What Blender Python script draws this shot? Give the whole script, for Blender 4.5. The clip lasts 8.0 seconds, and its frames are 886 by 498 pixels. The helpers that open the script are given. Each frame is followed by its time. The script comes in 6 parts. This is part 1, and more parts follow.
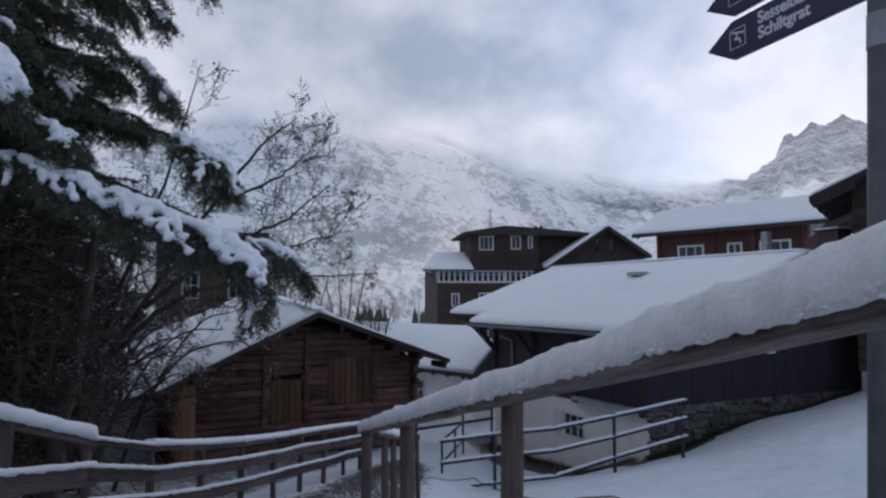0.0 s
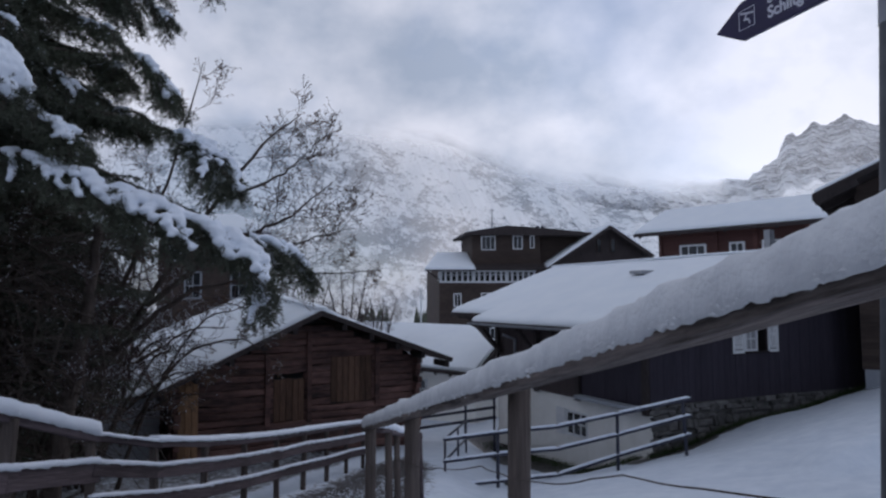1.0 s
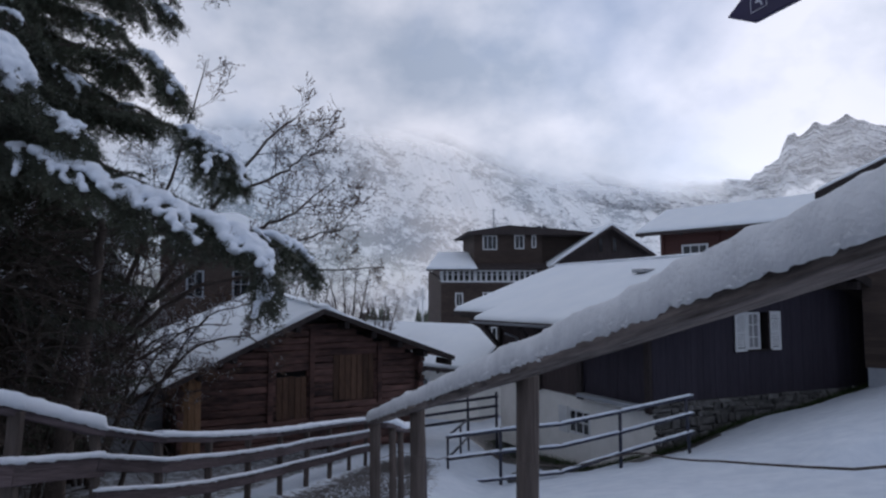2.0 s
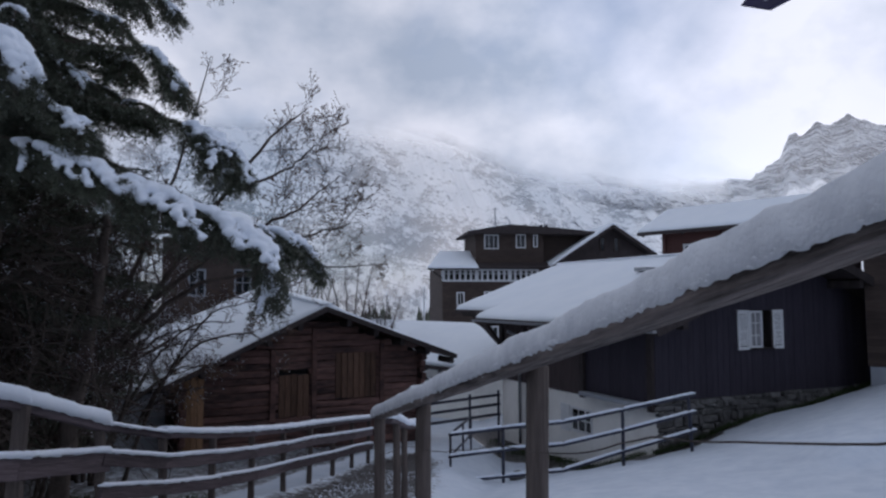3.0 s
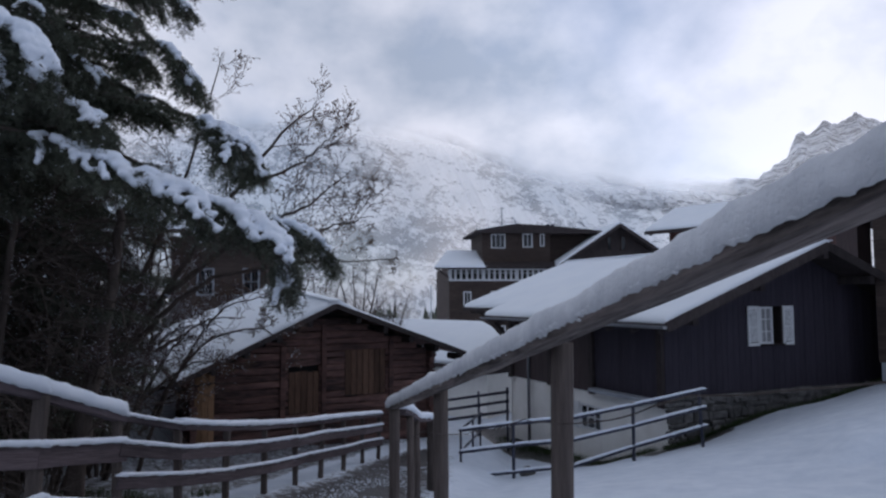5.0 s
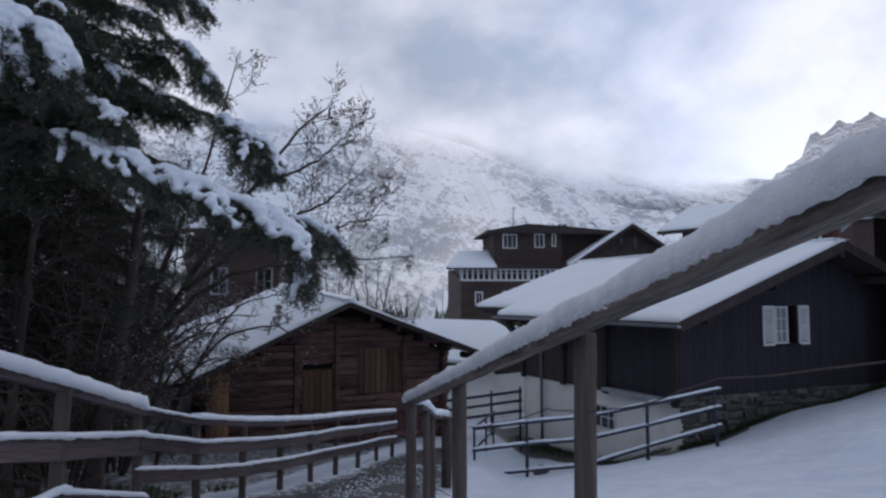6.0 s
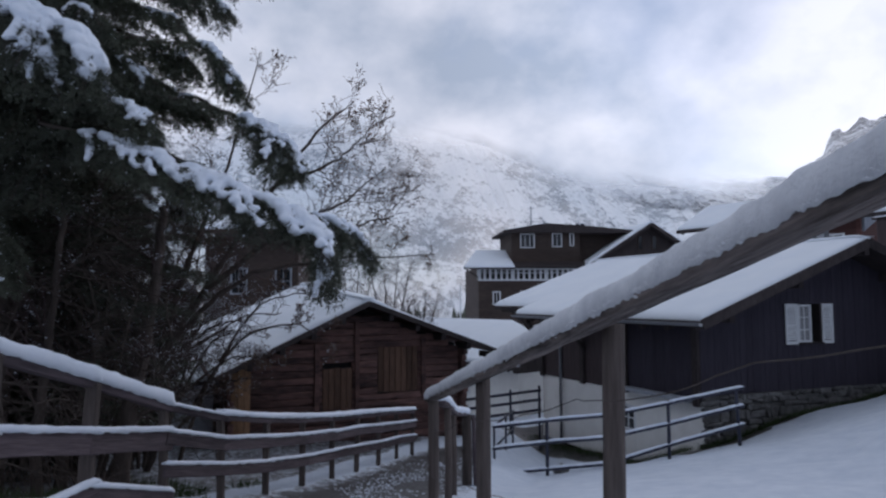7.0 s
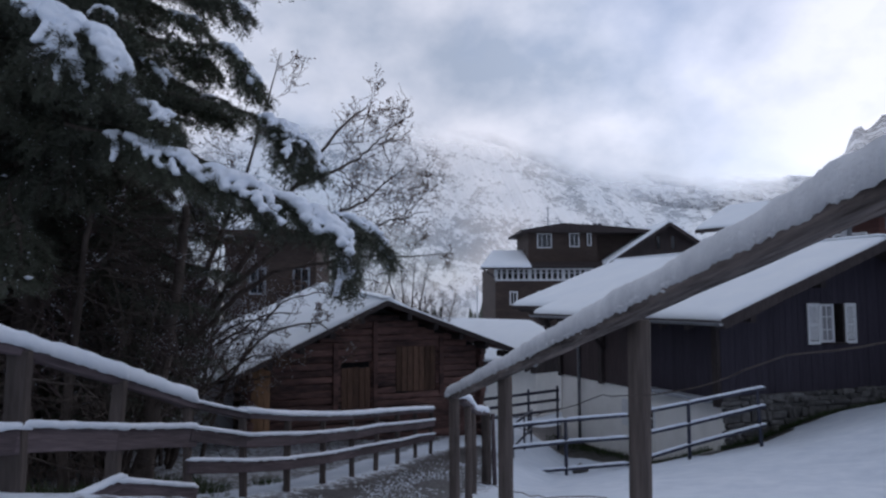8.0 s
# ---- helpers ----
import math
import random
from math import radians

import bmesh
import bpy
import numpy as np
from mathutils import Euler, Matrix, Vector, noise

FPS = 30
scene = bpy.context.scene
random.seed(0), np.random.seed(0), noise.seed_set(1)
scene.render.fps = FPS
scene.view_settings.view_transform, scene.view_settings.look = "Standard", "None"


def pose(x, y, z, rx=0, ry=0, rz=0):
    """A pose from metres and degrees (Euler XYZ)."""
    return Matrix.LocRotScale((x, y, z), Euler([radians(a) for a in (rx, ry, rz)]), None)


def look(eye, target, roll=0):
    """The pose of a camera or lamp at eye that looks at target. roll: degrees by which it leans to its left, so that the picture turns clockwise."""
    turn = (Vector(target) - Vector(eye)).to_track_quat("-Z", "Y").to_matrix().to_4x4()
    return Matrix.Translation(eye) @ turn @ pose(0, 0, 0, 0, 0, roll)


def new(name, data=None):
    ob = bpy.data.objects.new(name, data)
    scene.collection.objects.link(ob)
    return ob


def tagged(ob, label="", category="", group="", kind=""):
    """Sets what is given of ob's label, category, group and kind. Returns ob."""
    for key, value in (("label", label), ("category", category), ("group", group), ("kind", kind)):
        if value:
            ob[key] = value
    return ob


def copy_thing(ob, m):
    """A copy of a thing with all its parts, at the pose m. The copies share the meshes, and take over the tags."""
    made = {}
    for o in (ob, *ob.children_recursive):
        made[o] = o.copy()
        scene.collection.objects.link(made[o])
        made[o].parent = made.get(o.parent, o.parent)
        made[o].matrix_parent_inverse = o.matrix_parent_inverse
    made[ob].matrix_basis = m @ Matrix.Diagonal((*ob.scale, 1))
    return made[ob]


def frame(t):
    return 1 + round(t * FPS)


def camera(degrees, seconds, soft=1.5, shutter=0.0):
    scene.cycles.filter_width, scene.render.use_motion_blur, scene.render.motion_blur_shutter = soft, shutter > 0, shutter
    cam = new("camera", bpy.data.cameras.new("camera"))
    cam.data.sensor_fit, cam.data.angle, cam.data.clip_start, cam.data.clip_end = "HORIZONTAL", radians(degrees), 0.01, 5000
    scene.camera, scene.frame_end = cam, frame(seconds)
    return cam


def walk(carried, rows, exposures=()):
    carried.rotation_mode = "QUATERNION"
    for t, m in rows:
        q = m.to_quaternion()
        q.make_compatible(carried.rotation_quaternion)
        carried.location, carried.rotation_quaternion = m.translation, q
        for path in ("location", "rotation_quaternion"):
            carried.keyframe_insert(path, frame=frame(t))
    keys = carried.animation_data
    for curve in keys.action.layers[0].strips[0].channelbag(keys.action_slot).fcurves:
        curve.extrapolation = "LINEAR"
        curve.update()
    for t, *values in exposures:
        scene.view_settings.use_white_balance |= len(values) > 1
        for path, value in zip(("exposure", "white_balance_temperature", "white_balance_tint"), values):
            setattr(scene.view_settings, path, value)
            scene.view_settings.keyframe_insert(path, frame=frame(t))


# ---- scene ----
cam = camera(66.4, 8.0, soft=2.4)
PATH = [
    (0, (0.073, 0.704, 1.487), (0.069, 2.699, 1.628), -0.1),
    (0.5, (0.064, 0.709, 1.463), (0.057, 2.704, 1.605), -0.2),
    (1, (0.054, 0.712, 1.436), (0.045, 2.707, 1.579), -0.2),
    (1.5, (0.04, 0.712, 1.407), (0.029, 2.707, 1.551), -0.2),
    (3, (-0.01, 0.711, 1.35), (-0.026, 2.706, 1.492), -0.1),
    (3.5, (-0.03, 0.707, 1.329), (-0.047, 2.702, 1.471), -0.1),
    (4, (-0.047, 0.707, 1.306), (-0.066, 2.702, 1.449), -0.1),
    (5.5, (-0.111, 0.68, 1.237), (-0.158, 2.674, 1.381), -0.2),
    (6, (-0.138, 0.666, 1.218), (-0.204, 2.659, 1.363), -0.1),
    (6.5, (-0.159, 0.658, 1.198), (-0.25, 2.65, 1.343), -0.2),
    (7, (-0.182, 0.646, 1.182), (-0.298, 2.638, 1.328), -0.2),
    (7.5, (-0.202, 0.636, 1.173), (-0.343, 2.626, 1.319), -0.2),
    (8, (-0.219, 0.622, 1.164), (-0.383, 2.61, 1.311), -0.2),
]
walk(cam, [(t, look(eye, target, roll)) for t, eye, target, roll in PATH], [(0.0, -0.05, 6060, 19.0), (8.0, 0.08, 6060, 19.0)])

# ---------------------------------------------------------------- light
SUN_ELEV, SUN_AZ = radians(20), radians(33)
world = bpy.data.worlds.new("overcast_sky")
scene.world = world
world.use_nodes = True
wn, wl = world.node_tree.nodes, world.node_tree.links
wn.clear()
sky = wn.new("ShaderNodeTexSky")
sky.sky_type = "NISHITA"
sky.sun_disc = False
sky.sun_elevation = SUN_ELEV
sky.sun_rotation = SUN_AZ
sky.altitude = 1600
bg_blue = wn.new("ShaderNodeBackground")
bg_blue.inputs["Strength"].default_value = 0.1
wl.new(sky.outputs[0], bg_blue.inputs["Color"])
tc = wn.new("ShaderNodeTexCoord")
mp = wn.new("ShaderNodeMapping")
mp.inputs["Scale"].default_value = (1.0, 1.0, 1.35)
mp.inputs["Location"].default_value = (0.42, 0.1, 0.0)
wl.new(tc.outputs["Generated"], mp.inputs["Vector"])
n1 = wn.new("ShaderNodeTexNoise")
n1.inputs["Scale"].default_value = 3.6
n1.inputs["Detail"].default_value = 7
n1.inputs["Roughness"].default_value = 0.5
n1.inputs["Distortion"].default_value = 0.0
wl.new(mp.outputs[0], n1.inputs["Vector"])
ramp = wn.new("ShaderNodeValToRGB")
ramp.color_ramp.elements[0].position = 0.42
ramp.color_ramp.elements[0].color = (0.43, 0.51, 0.595, 1)
ramp.color_ramp.elements[1].position = 0.61
ramp.color_ramp.elements[1].color = (0.85, 0.885, 0.915, 1)
wl.new(n1.outputs[0], ramp.inputs[0])
sepw = wn.new("ShaderNodeSeparateXYZ")
wl.new(tc.outputs["Generated"], sepw.inputs[0])
heavy = wn.new("ShaderNodeMapRange")
heavy.interpolation_type = "SMOOTHSTEP"
heavy.inputs[1].default_value, heavy.inputs[2].default_value = 0.42, 0.85
heavy.inputs[3].default_value, heavy.inputs[4].default_value = 1.0, 0.72
wl.new(sepw.outputs["Z"], heavy.inputs[0])
thick = wn.new("ShaderNodeMath")
thick.operation = "MULTIPLY"
thick.inputs[1].default_value = 0.94
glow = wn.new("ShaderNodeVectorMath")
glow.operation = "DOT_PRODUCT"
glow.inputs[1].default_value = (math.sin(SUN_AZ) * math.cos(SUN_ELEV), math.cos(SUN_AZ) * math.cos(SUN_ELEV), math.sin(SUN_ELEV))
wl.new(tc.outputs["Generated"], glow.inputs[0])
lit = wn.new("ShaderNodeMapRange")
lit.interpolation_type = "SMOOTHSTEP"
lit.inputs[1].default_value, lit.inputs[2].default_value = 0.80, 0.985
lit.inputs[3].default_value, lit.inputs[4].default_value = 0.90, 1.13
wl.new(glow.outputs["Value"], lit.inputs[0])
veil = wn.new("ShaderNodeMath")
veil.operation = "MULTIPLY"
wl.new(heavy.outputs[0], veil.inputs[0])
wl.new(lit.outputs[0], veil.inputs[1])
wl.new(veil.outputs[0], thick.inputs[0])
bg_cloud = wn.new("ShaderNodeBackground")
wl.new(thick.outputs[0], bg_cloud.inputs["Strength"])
wl.new(ramp.outputs[0], bg_cloud.inputs["Color"])
n2 = wn.new("ShaderNodeTexNoise")
n2.inputs["Scale"].default_value = 2.1
n2.inputs["Detail"].default_value = 6
wl.new(mp.outputs[0], n2.inputs["Vector"])
cover = wn.new("ShaderNodeValToRGB")
cover.color_ramp.elements[0].position = 0.34
cover.color_ramp.elements[0].color = (0.55, 0.55, 0.55, 1)
cover.color_ramp.elements[1].position = 0.5
cover.color_ramp.elements[1].color = (1, 1, 1, 1)
wl.new(n2.outputs[0], cover.inputs[0])
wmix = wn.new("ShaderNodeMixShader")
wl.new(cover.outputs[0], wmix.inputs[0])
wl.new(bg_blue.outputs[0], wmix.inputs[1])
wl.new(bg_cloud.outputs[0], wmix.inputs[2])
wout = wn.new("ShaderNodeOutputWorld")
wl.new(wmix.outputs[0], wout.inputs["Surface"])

sun = new("sun", bpy.data.lights.new("sun", "SUN"))
sun.data.energy = 0.4
sun.data.angle = radians(25)
sun.data.color = (1.0, 0.96, 0.9)
sun.matrix_world = look((0, 0, 60), (-60 * math.sin(SUN_AZ) / math.tan(SUN_ELEV), -60 * math.cos(SUN_AZ) / math.tan(SUN_ELEV), 0))

# ---------------------------------------------------------------- materials


def material(name, dark, light, scale=6.0, stretch=(1, 1, 1), rough=0.7, bump=0.3, bump_scale=None, spread=0.5,
             metallic=0.0, patch=0.35, vary=0.0, detail=6, bump_dist=0.02, spec=0.3):
    """Two-scale noise colour between dark and light, with relief."""
    m = bpy.data.materials.new(name)
    m.use_nodes = True
    n, l = m.node_tree.nodes, m.node_tree.links
    b = n["Principled BSDF"]
    b.inputs["Roughness"].default_value = rough
    b.inputs["Metallic"].default_value = metallic
    b.inputs["Specular IOR Level"].default_value = spec
    co = n.new("ShaderNodeTexCoord")
    info = n.new("ShaderNodeObjectInfo")
    add = n.new("ShaderNodeVectorMath")
    add.operation = "MULTIPLY_ADD"
    add.inputs[1].default_value = (37.0, 53.0, 71.0)
    l.new(info.outputs["Random"], add.inputs[0])
    l.new(co.outputs["Object"], add.inputs[2])
    mapn = n.new("ShaderNodeMapping")
    mapn.inputs["Scale"].default_value = stretch
    l.new(add.outputs[0], mapn.inputs["Vector"])
    fine = n.new("ShaderNodeTexNoise")
    fine.inputs["Scale"].default_value = scale
    fine.inputs["Detail"].default_value = detail
    fine.inputs["Roughness"].default_value = 0.62
    l.new(mapn.outputs[0], fine.inputs["Vector"])
    big = n.new("ShaderNodeTexNoise")
    big.inputs["Scale"].default_value = scale * 0.16
    big.inputs["Detail"].default_value = 3
    l.new(mapn.outputs[0], big.inputs["Vector"])
    both = n.new("ShaderNodeMix")
    both.inputs[0].default_value = patch
    l.new(fine.outputs[0], both.inputs[2])
    l.new(big.outputs[0], both.inputs[3])
    r = n.new("ShaderNodeValToRGB")
    r.color_ramp.elements[0].position = 0.5 - spread / 2.6
    r.color_ramp.elements[1].position = 0.5 + spread / 2.6
    r.color_ramp.elements[0].color = (*dark, 1)
    r.color_ramp.elements[1].color = (*light, 1)
    l.new(both.outputs[0], r.inputs[0])
    hue = n.new("ShaderNodeHueSaturation")
    rng = n.new("ShaderNodeMapRange")
    rng.inputs[3].default_value = 1 - vary
    rng.inputs[4].default_value = 1 + vary
    l.new(info.outputs["Random"], rng.inputs[0])
    l.new(rng.outputs[0], hue.inputs["Value"])
    l.new(r.outputs[0], hue.inputs["Color"])
    l.new(hue.outputs[0], b.inputs["Base Color"])
    bn = n.new("ShaderNodeTexNoise")
    bn.inputs["Scale"].default_value = bump_scale or scale * 2
    bn.inputs["Detail"].default_value = 5
    l.new(mapn.outputs[0], bn.inputs["Vector"])
    bu = n.new("ShaderNodeBump")
    bu.inputs["Strength"].default_value = bump
    bu.inputs["Distance"].default_value = bump_dist
    l.new(bn.outputs[0], bu.inputs["Height"])
    l.new(bu.outputs[0], b.inputs["Normal"])
    return m


SNOW = material("snow", (0.71, 0.775, 0.865), (0.84, 0.875, 0.935), 5, rough=0.75, bump=0.35, bump_scale=28, bump_dist=0.012, spec=0.2)
SNOW_OLD = material("settled_grainy_snow", (0.60, 0.615, 0.645), (0.84, 0.85, 0.87), 16, rough=0.85, bump=0.7, bump_scale=85, bump_dist=0.008, spec=0.15, patch=0.45)
# lighter than the ground snow: the roofs' stronger skylight is in the colour
SNOW_ROOF_LIT = material("roof_snow", (0.80, 0.85, 0.91), (0.89, 0.925, 0.96), 1.2, rough=0.8, bump=0.25, bump_scale=9, bump_dist=0.03, spec=0.2)
GREYWOOD = material("weathered_wood", (0.038, 0.029, 0.034), (0.155, 0.121, 0.129), 6, (6, 0.5, 6), 0.85, 0.7, 10, vary=0.2)
POSTWOOD = material("weathered_post", (0.030, 0.024, 0.022), (0.165, 0.133, 0.119), 5, (7, 7, 0.6), 0.85, 0.9, 9, vary=0.2, spread=0.7)
RAILWOOD = material("split_log_wood", (0.022, 0.017, 0.016), (0.34, 0.28, 0.255), 5.5, (8, 0.9, 9), 0.85, 1.0, 7, vary=0.1, bump_dist=0.05, spread=0.34, patch=0.5, detail=10)
BARK = material("bark", (0.036, 0.028, 0.025), (0.12, 0.095, 0.082), 14, (1, 1, 0.35), 0.95, 0.8, 24)
TWIG = material("twig_bark", (0.044, 0.030, 0.031), (0.130, 0.092, 0.088), 20, rough=0.9, bump=0.2)
BUD = material("bud", (0.06, 0.035, 0.025), (0.16, 0.10, 0.06), 30, rough=0.8, bump=0.1)
NEEDLE = material("needles", (0.041, 0.046, 0.037), (0.108, 0.120, 0.082), 3.5, rough=0.6, bump=0.0, patch=0.6)
LOGWOOD = material("sun_burnt_log", (0.030, 0.020, 0.020), (0.195, 0.106, 0.090), 3, (1.3, 4, 5), 0.85, 0.8, 8, vary=0.3, patch=0.6, spread=0.36)
PALEWOOD = material("pale_board", (0.035, 0.020, 0.015), (0.17, 0.098, 0.066), 5, (7, 7, 0.7), 0.85, 0.5, 10, vary=0.3)
CORNERWOOD = material("bright_corner_board", (0.11, 0.058, 0.03), (0.34, 0.20, 0.115), 5, (7, 7, 0.7), 0.85, 0.5, 10, vary=0.25)
BROWNBOARD = material("brown_stained_board", (0.042, 0.031, 0.033), (0.090, 0.067, 0.067), 4, (7, 7, 0.5), 0.75, 0.3, 9, vary=0.12)
DARKBOARD = material("dark_stained_board", (0.025, 0.022, 0.032), (0.053, 0.045, 0.061), 4, (7, 7, 0.5), 0.75, 0.3, 9, vary=0.08)
DARKBEAM = material("dark_beam", (0.020, 0.016, 0.017), (0.068, 0.054, 0.052), 6, (4, 4, 1), 0.8, 0.4, 12, vary=0.2)
BROWNSHINGLE = material("brown_shingle", (0.034, 0.025, 0.022), (0.088, 0.064, 0.053), 3, (1, 1, 5), 0.85, 0.5, 5, vary=0.2)
REDWOOD = material("red_brown_wood", (0.078, 0.034, 0.029), (0.14, 0.064, 0.054), 2, (0.4, 0.4, 6), 0.8, 0.4, 6, vary=0.2)
PLASTER = material("plaster", (0.78, 0.765, 0.72), (0.92, 0.905, 0.865), 2.2, rough=0.9, bump=0.25, bump_scale=30, bump_dist=0.01)
GREYPLASTER = material("grey_plaster", (0.25, 0.27, 0.30), (0.38, 0.40, 0.43), 2.2, rough=0.9, bump=0.25, bump_scale=30, bump_dist=0.01)
STONE = material("stone", (0.045, 0.043, 0.042), (0.19, 0.185, 0.18), 5, rough=0.9, bump=0.7, bump_scale=12, vary=0.35)
MORTAR = material("mortar", (0.06, 0.06, 0.06), (0.13, 0.13, 0.13), 7, rough=0.95, bump=0.5)
WHITEPAINT = material("white_paint", (0.62, 0.63, 0.64), (0.78, 0.79, 0.79), 6, rough=0.6, bump=0.1)
IRON = material("painted_iron", (0.014, 0.017, 0.034), (0.034, 0.038, 0.064), 12, rough=0.45, bump=0.15, spec=0.5)
ZINC = material("zinc", (0.22, 0.23, 0.25), (0.38, 0.39, 0.41), 9, rough=0.45, bump=0.1, metallic=0.8)
STEEL = material("galvanised_steel", (0.07, 0.075, 0.085), (0.14, 0.145, 0.155), 18, rough=0.55, bump=0.08, metallic=0.2)
SIGNBLUE = material("sign_blue", (0.020, 0.015, 0.058), (0.032, 0.025, 0.085), 10, rough=0.35, bump=0.03, spec=0.5)
STICKER = material("faded_sticker", (0.20, 0.21, 0.24), (0.32, 0.33, 0.36), 14, rough=0.5, bump=0.02)
SIGNWHITE = material("sign_white", (0.60, 0.60, 0.68), (0.72, 0.72, 0.78), 14, rough=0.5, bump=0.02)
CURTAIN = material("curtain", (0.12, 0.12, 0.13), (0.42, 0.42, 0.43), 8, (6, 6, 1), 0.95, 0.4)
# near-black colour that stands in for the shade of unlit interiors
PAINTED_DARK = material("painted_dark_interior", (0.008, 0.008, 0.009), (0.02, 0.019, 0.018), 4, rough=0.9, bump=0.0)
WIRE = material("rusty_wire", (0.04, 0.03, 0.028), (0.11, 0.09, 0.08), 40, rough=0.8, bump=0.2)
GRASS = material("grass", (0.015, 0.03, 0.008), (0.06, 0.085, 0.03), 5, rough=0.8, bump=0.0)

GLASS = bpy.data.materials.new("window_glass")
GLASS.use_nodes = True
_b = GLASS.node_tree.nodes["Principled BSDF"]
_b.inputs["Base Color"].default_value = (0.02, 0.022, 0.025, 1)
_b.inputs["Roughness"].default_value = 0.06
_b.inputs["Specular IOR Level"].default_value = 0.6


def ground_material():
    """Snow, with wet dark gravel on the trodden path and earth along walls."""
    m = bpy.data.materials.new("snowy_ground")
    m.use_nodes = True
    n, l = m.node_tree.nodes, m.node_tree.links
    b = n["Principled BSDF"]
    co = n.new("ShaderNodeTexCoord")
    wear = n.new("ShaderNodeAttribute")
    wear.attribute_name = "wear"

    def tex(scale, detail=6):
        t = n.new("ShaderNodeTexNoise")
        t.inputs["Scale"].default_value = scale
        t.inputs["Detail"].default_value = detail
        t.inputs["Roughness"].default_value = 0.65
        l.new(co.outputs["Object"], t.inputs["Vector"])
        return t

    def ramped(src, a, c, pa, pc):
        r = n.new("ShaderNodeValToRGB")
        r.color_ramp.elements[0].position, r.color_ramp.elements[1].position = pa, pc
        r.color_ramp.elements[0].color, r.color_ramp.elements[1].color = (*a, 1), (*c, 1)
        l.new(src, r.inputs[0])
        return r

    # snow colour darker than on the roofs, with the field's shade painted in
    snow = ramped(tex(3).outputs[0], (0.635, 0.70, 0.79), (0.755, 0.81, 0.885), 0.35, 0.65)
    soil = ramped(tex(22).outputs[0], (0.03, 0.027, 0.027), (0.125, 0.115, 0.112), 0.35, 0.68)
    edge = tex(9, 8)
    thr = n.new("ShaderNodeMath")
    thr.operation = "MULTIPLY_ADD"
    thr.inputs[1].default_value = 1.15
    l.new(wear.outputs["Fac"], thr.inputs[0])
    sub = n.new("ShaderNodeMath")
    sub.operation = "MULTIPLY"
    sub.inputs[1].default_value = -1.0
    l.new(edge.outputs[0], sub.inputs[0])
    l.new(sub.outputs[0], thr.inputs[2])
    mask = ramped(thr.outputs[0], (0, 0, 0), (1, 1, 1), 0.0, 0.16)
    mix = n.new("ShaderNodeMix")
    mix.data_type = "RGBA"
    l.new(mask.outputs[0], mix.inputs[0])
    l.new(snow.outputs[0], mix.inputs[6])
    l.new(soil.outputs[0], mix.inputs[7])
    l.new(mix.outputs[2], b.inputs["Base Color"])
    rr = n.new("ShaderNodeMapRange")
    rr.inputs[3].default_value, rr.inputs[4].default_value = 0.75, 0.42
    l.new(mask.outputs[0], rr.inputs[0])
    l.new(rr.outputs[0], b.inputs["Roughness"])
    b.inputs["Specular IOR Level"].default_value = 0.3
    bu = n.new("ShaderNodeBump")
    bu.inputs["Strength"].default_value = 0.5
    bu.inputs["Distance"].default_value = 0.03
    l.new(tex(14, 8).outputs[0], bu.inputs["Height"])
    l.new(bu.outputs[0], b.inputs["Normal"])
    return m


GROUND = ground_material()

# ---------------------------------------------------------------- building helpers
BASE = {}


def thing(name, x, y, z, label, category, turn=0.0, group="", kind=""):
    ob = new(name)
    ob.empty_display_size = 0.2
    ob.matrix_world = pose(x, y, z, 0, 0, turn)
    BASE[ob] = z
    return tagged(ob, label, category, group, kind)


def part(name, bm, mat, parent, label="", smooth=False):
    """One mesh under its thing; heights in bm are absolute, the rest is in the thing's own axes."""
    me = bpy.data.meshes.new(name)
    if parent is not None:
        top = parent
        while top.parent:
            top = top.parent
        if top in BASE:
            bmesh.ops.translate(bm, vec=(0, 0, -BASE[top]), verts=bm.verts)
    bm.to_mesh(me)
    bm.free()
    me.materials.append(mat)
    if smooth:
        me.shade_smooth()
    ob = new(name, me)
    ob.parent = parent
    if label:
        ob["label"] = label
    return ob


def mesh_np(name, verts, faces, mat, parent=None, smooth=False):
    """A mesh from arrays: verts (n,3), faces (m,3) or (m,4)."""
    me = bpy.data.meshes.new(name)
    v = np.asarray(verts, dtype=np.float32)
    f = np.asarray(faces, dtype=np.int32)
    me.vertices.add(len(v))
    me.vertices.foreach_set("co", v.ravel())
    k = f.shape[1]
    me.loops.add(f.size)
    me.loops.foreach_set("vertex_index", f.ravel())
    me.polygons.add(len(f))
    me.polygons.foreach_set("loop_start", np.arange(0, f.size, k, dtype=np.int32))
    me.update(calc_edges=True)
    me.materials.append(mat)
    if smooth:
        me.shade_smooth()
    ob = new(name, me)
    ob.parent = parent
    return ob


def box(bm, x0, x1, y0, y1, z0, z1, bevel=0.0):
    r = bmesh.ops.create_cube(bm, size=1)
    for v in r["verts"]:
        v.co = Vector((x0 + (v.co.x + 0.5) * (x1 - x0), y0 + (v.co.y + 0.5) * (y1 - y0), z0 + (v.co.z + 0.5) * (z1 - z0)))
    if bevel:
        es = list({e for v in r["verts"] for e in v.link_edges})
        bmesh.ops.bevel(bm, geom=es, offset=bevel, segments=2, affect="EDGES", profile=0.5)
    return bm


def boxed(*a, bevel=0.0):
    return box(bmesh.new(), *a, bevel=bevel)


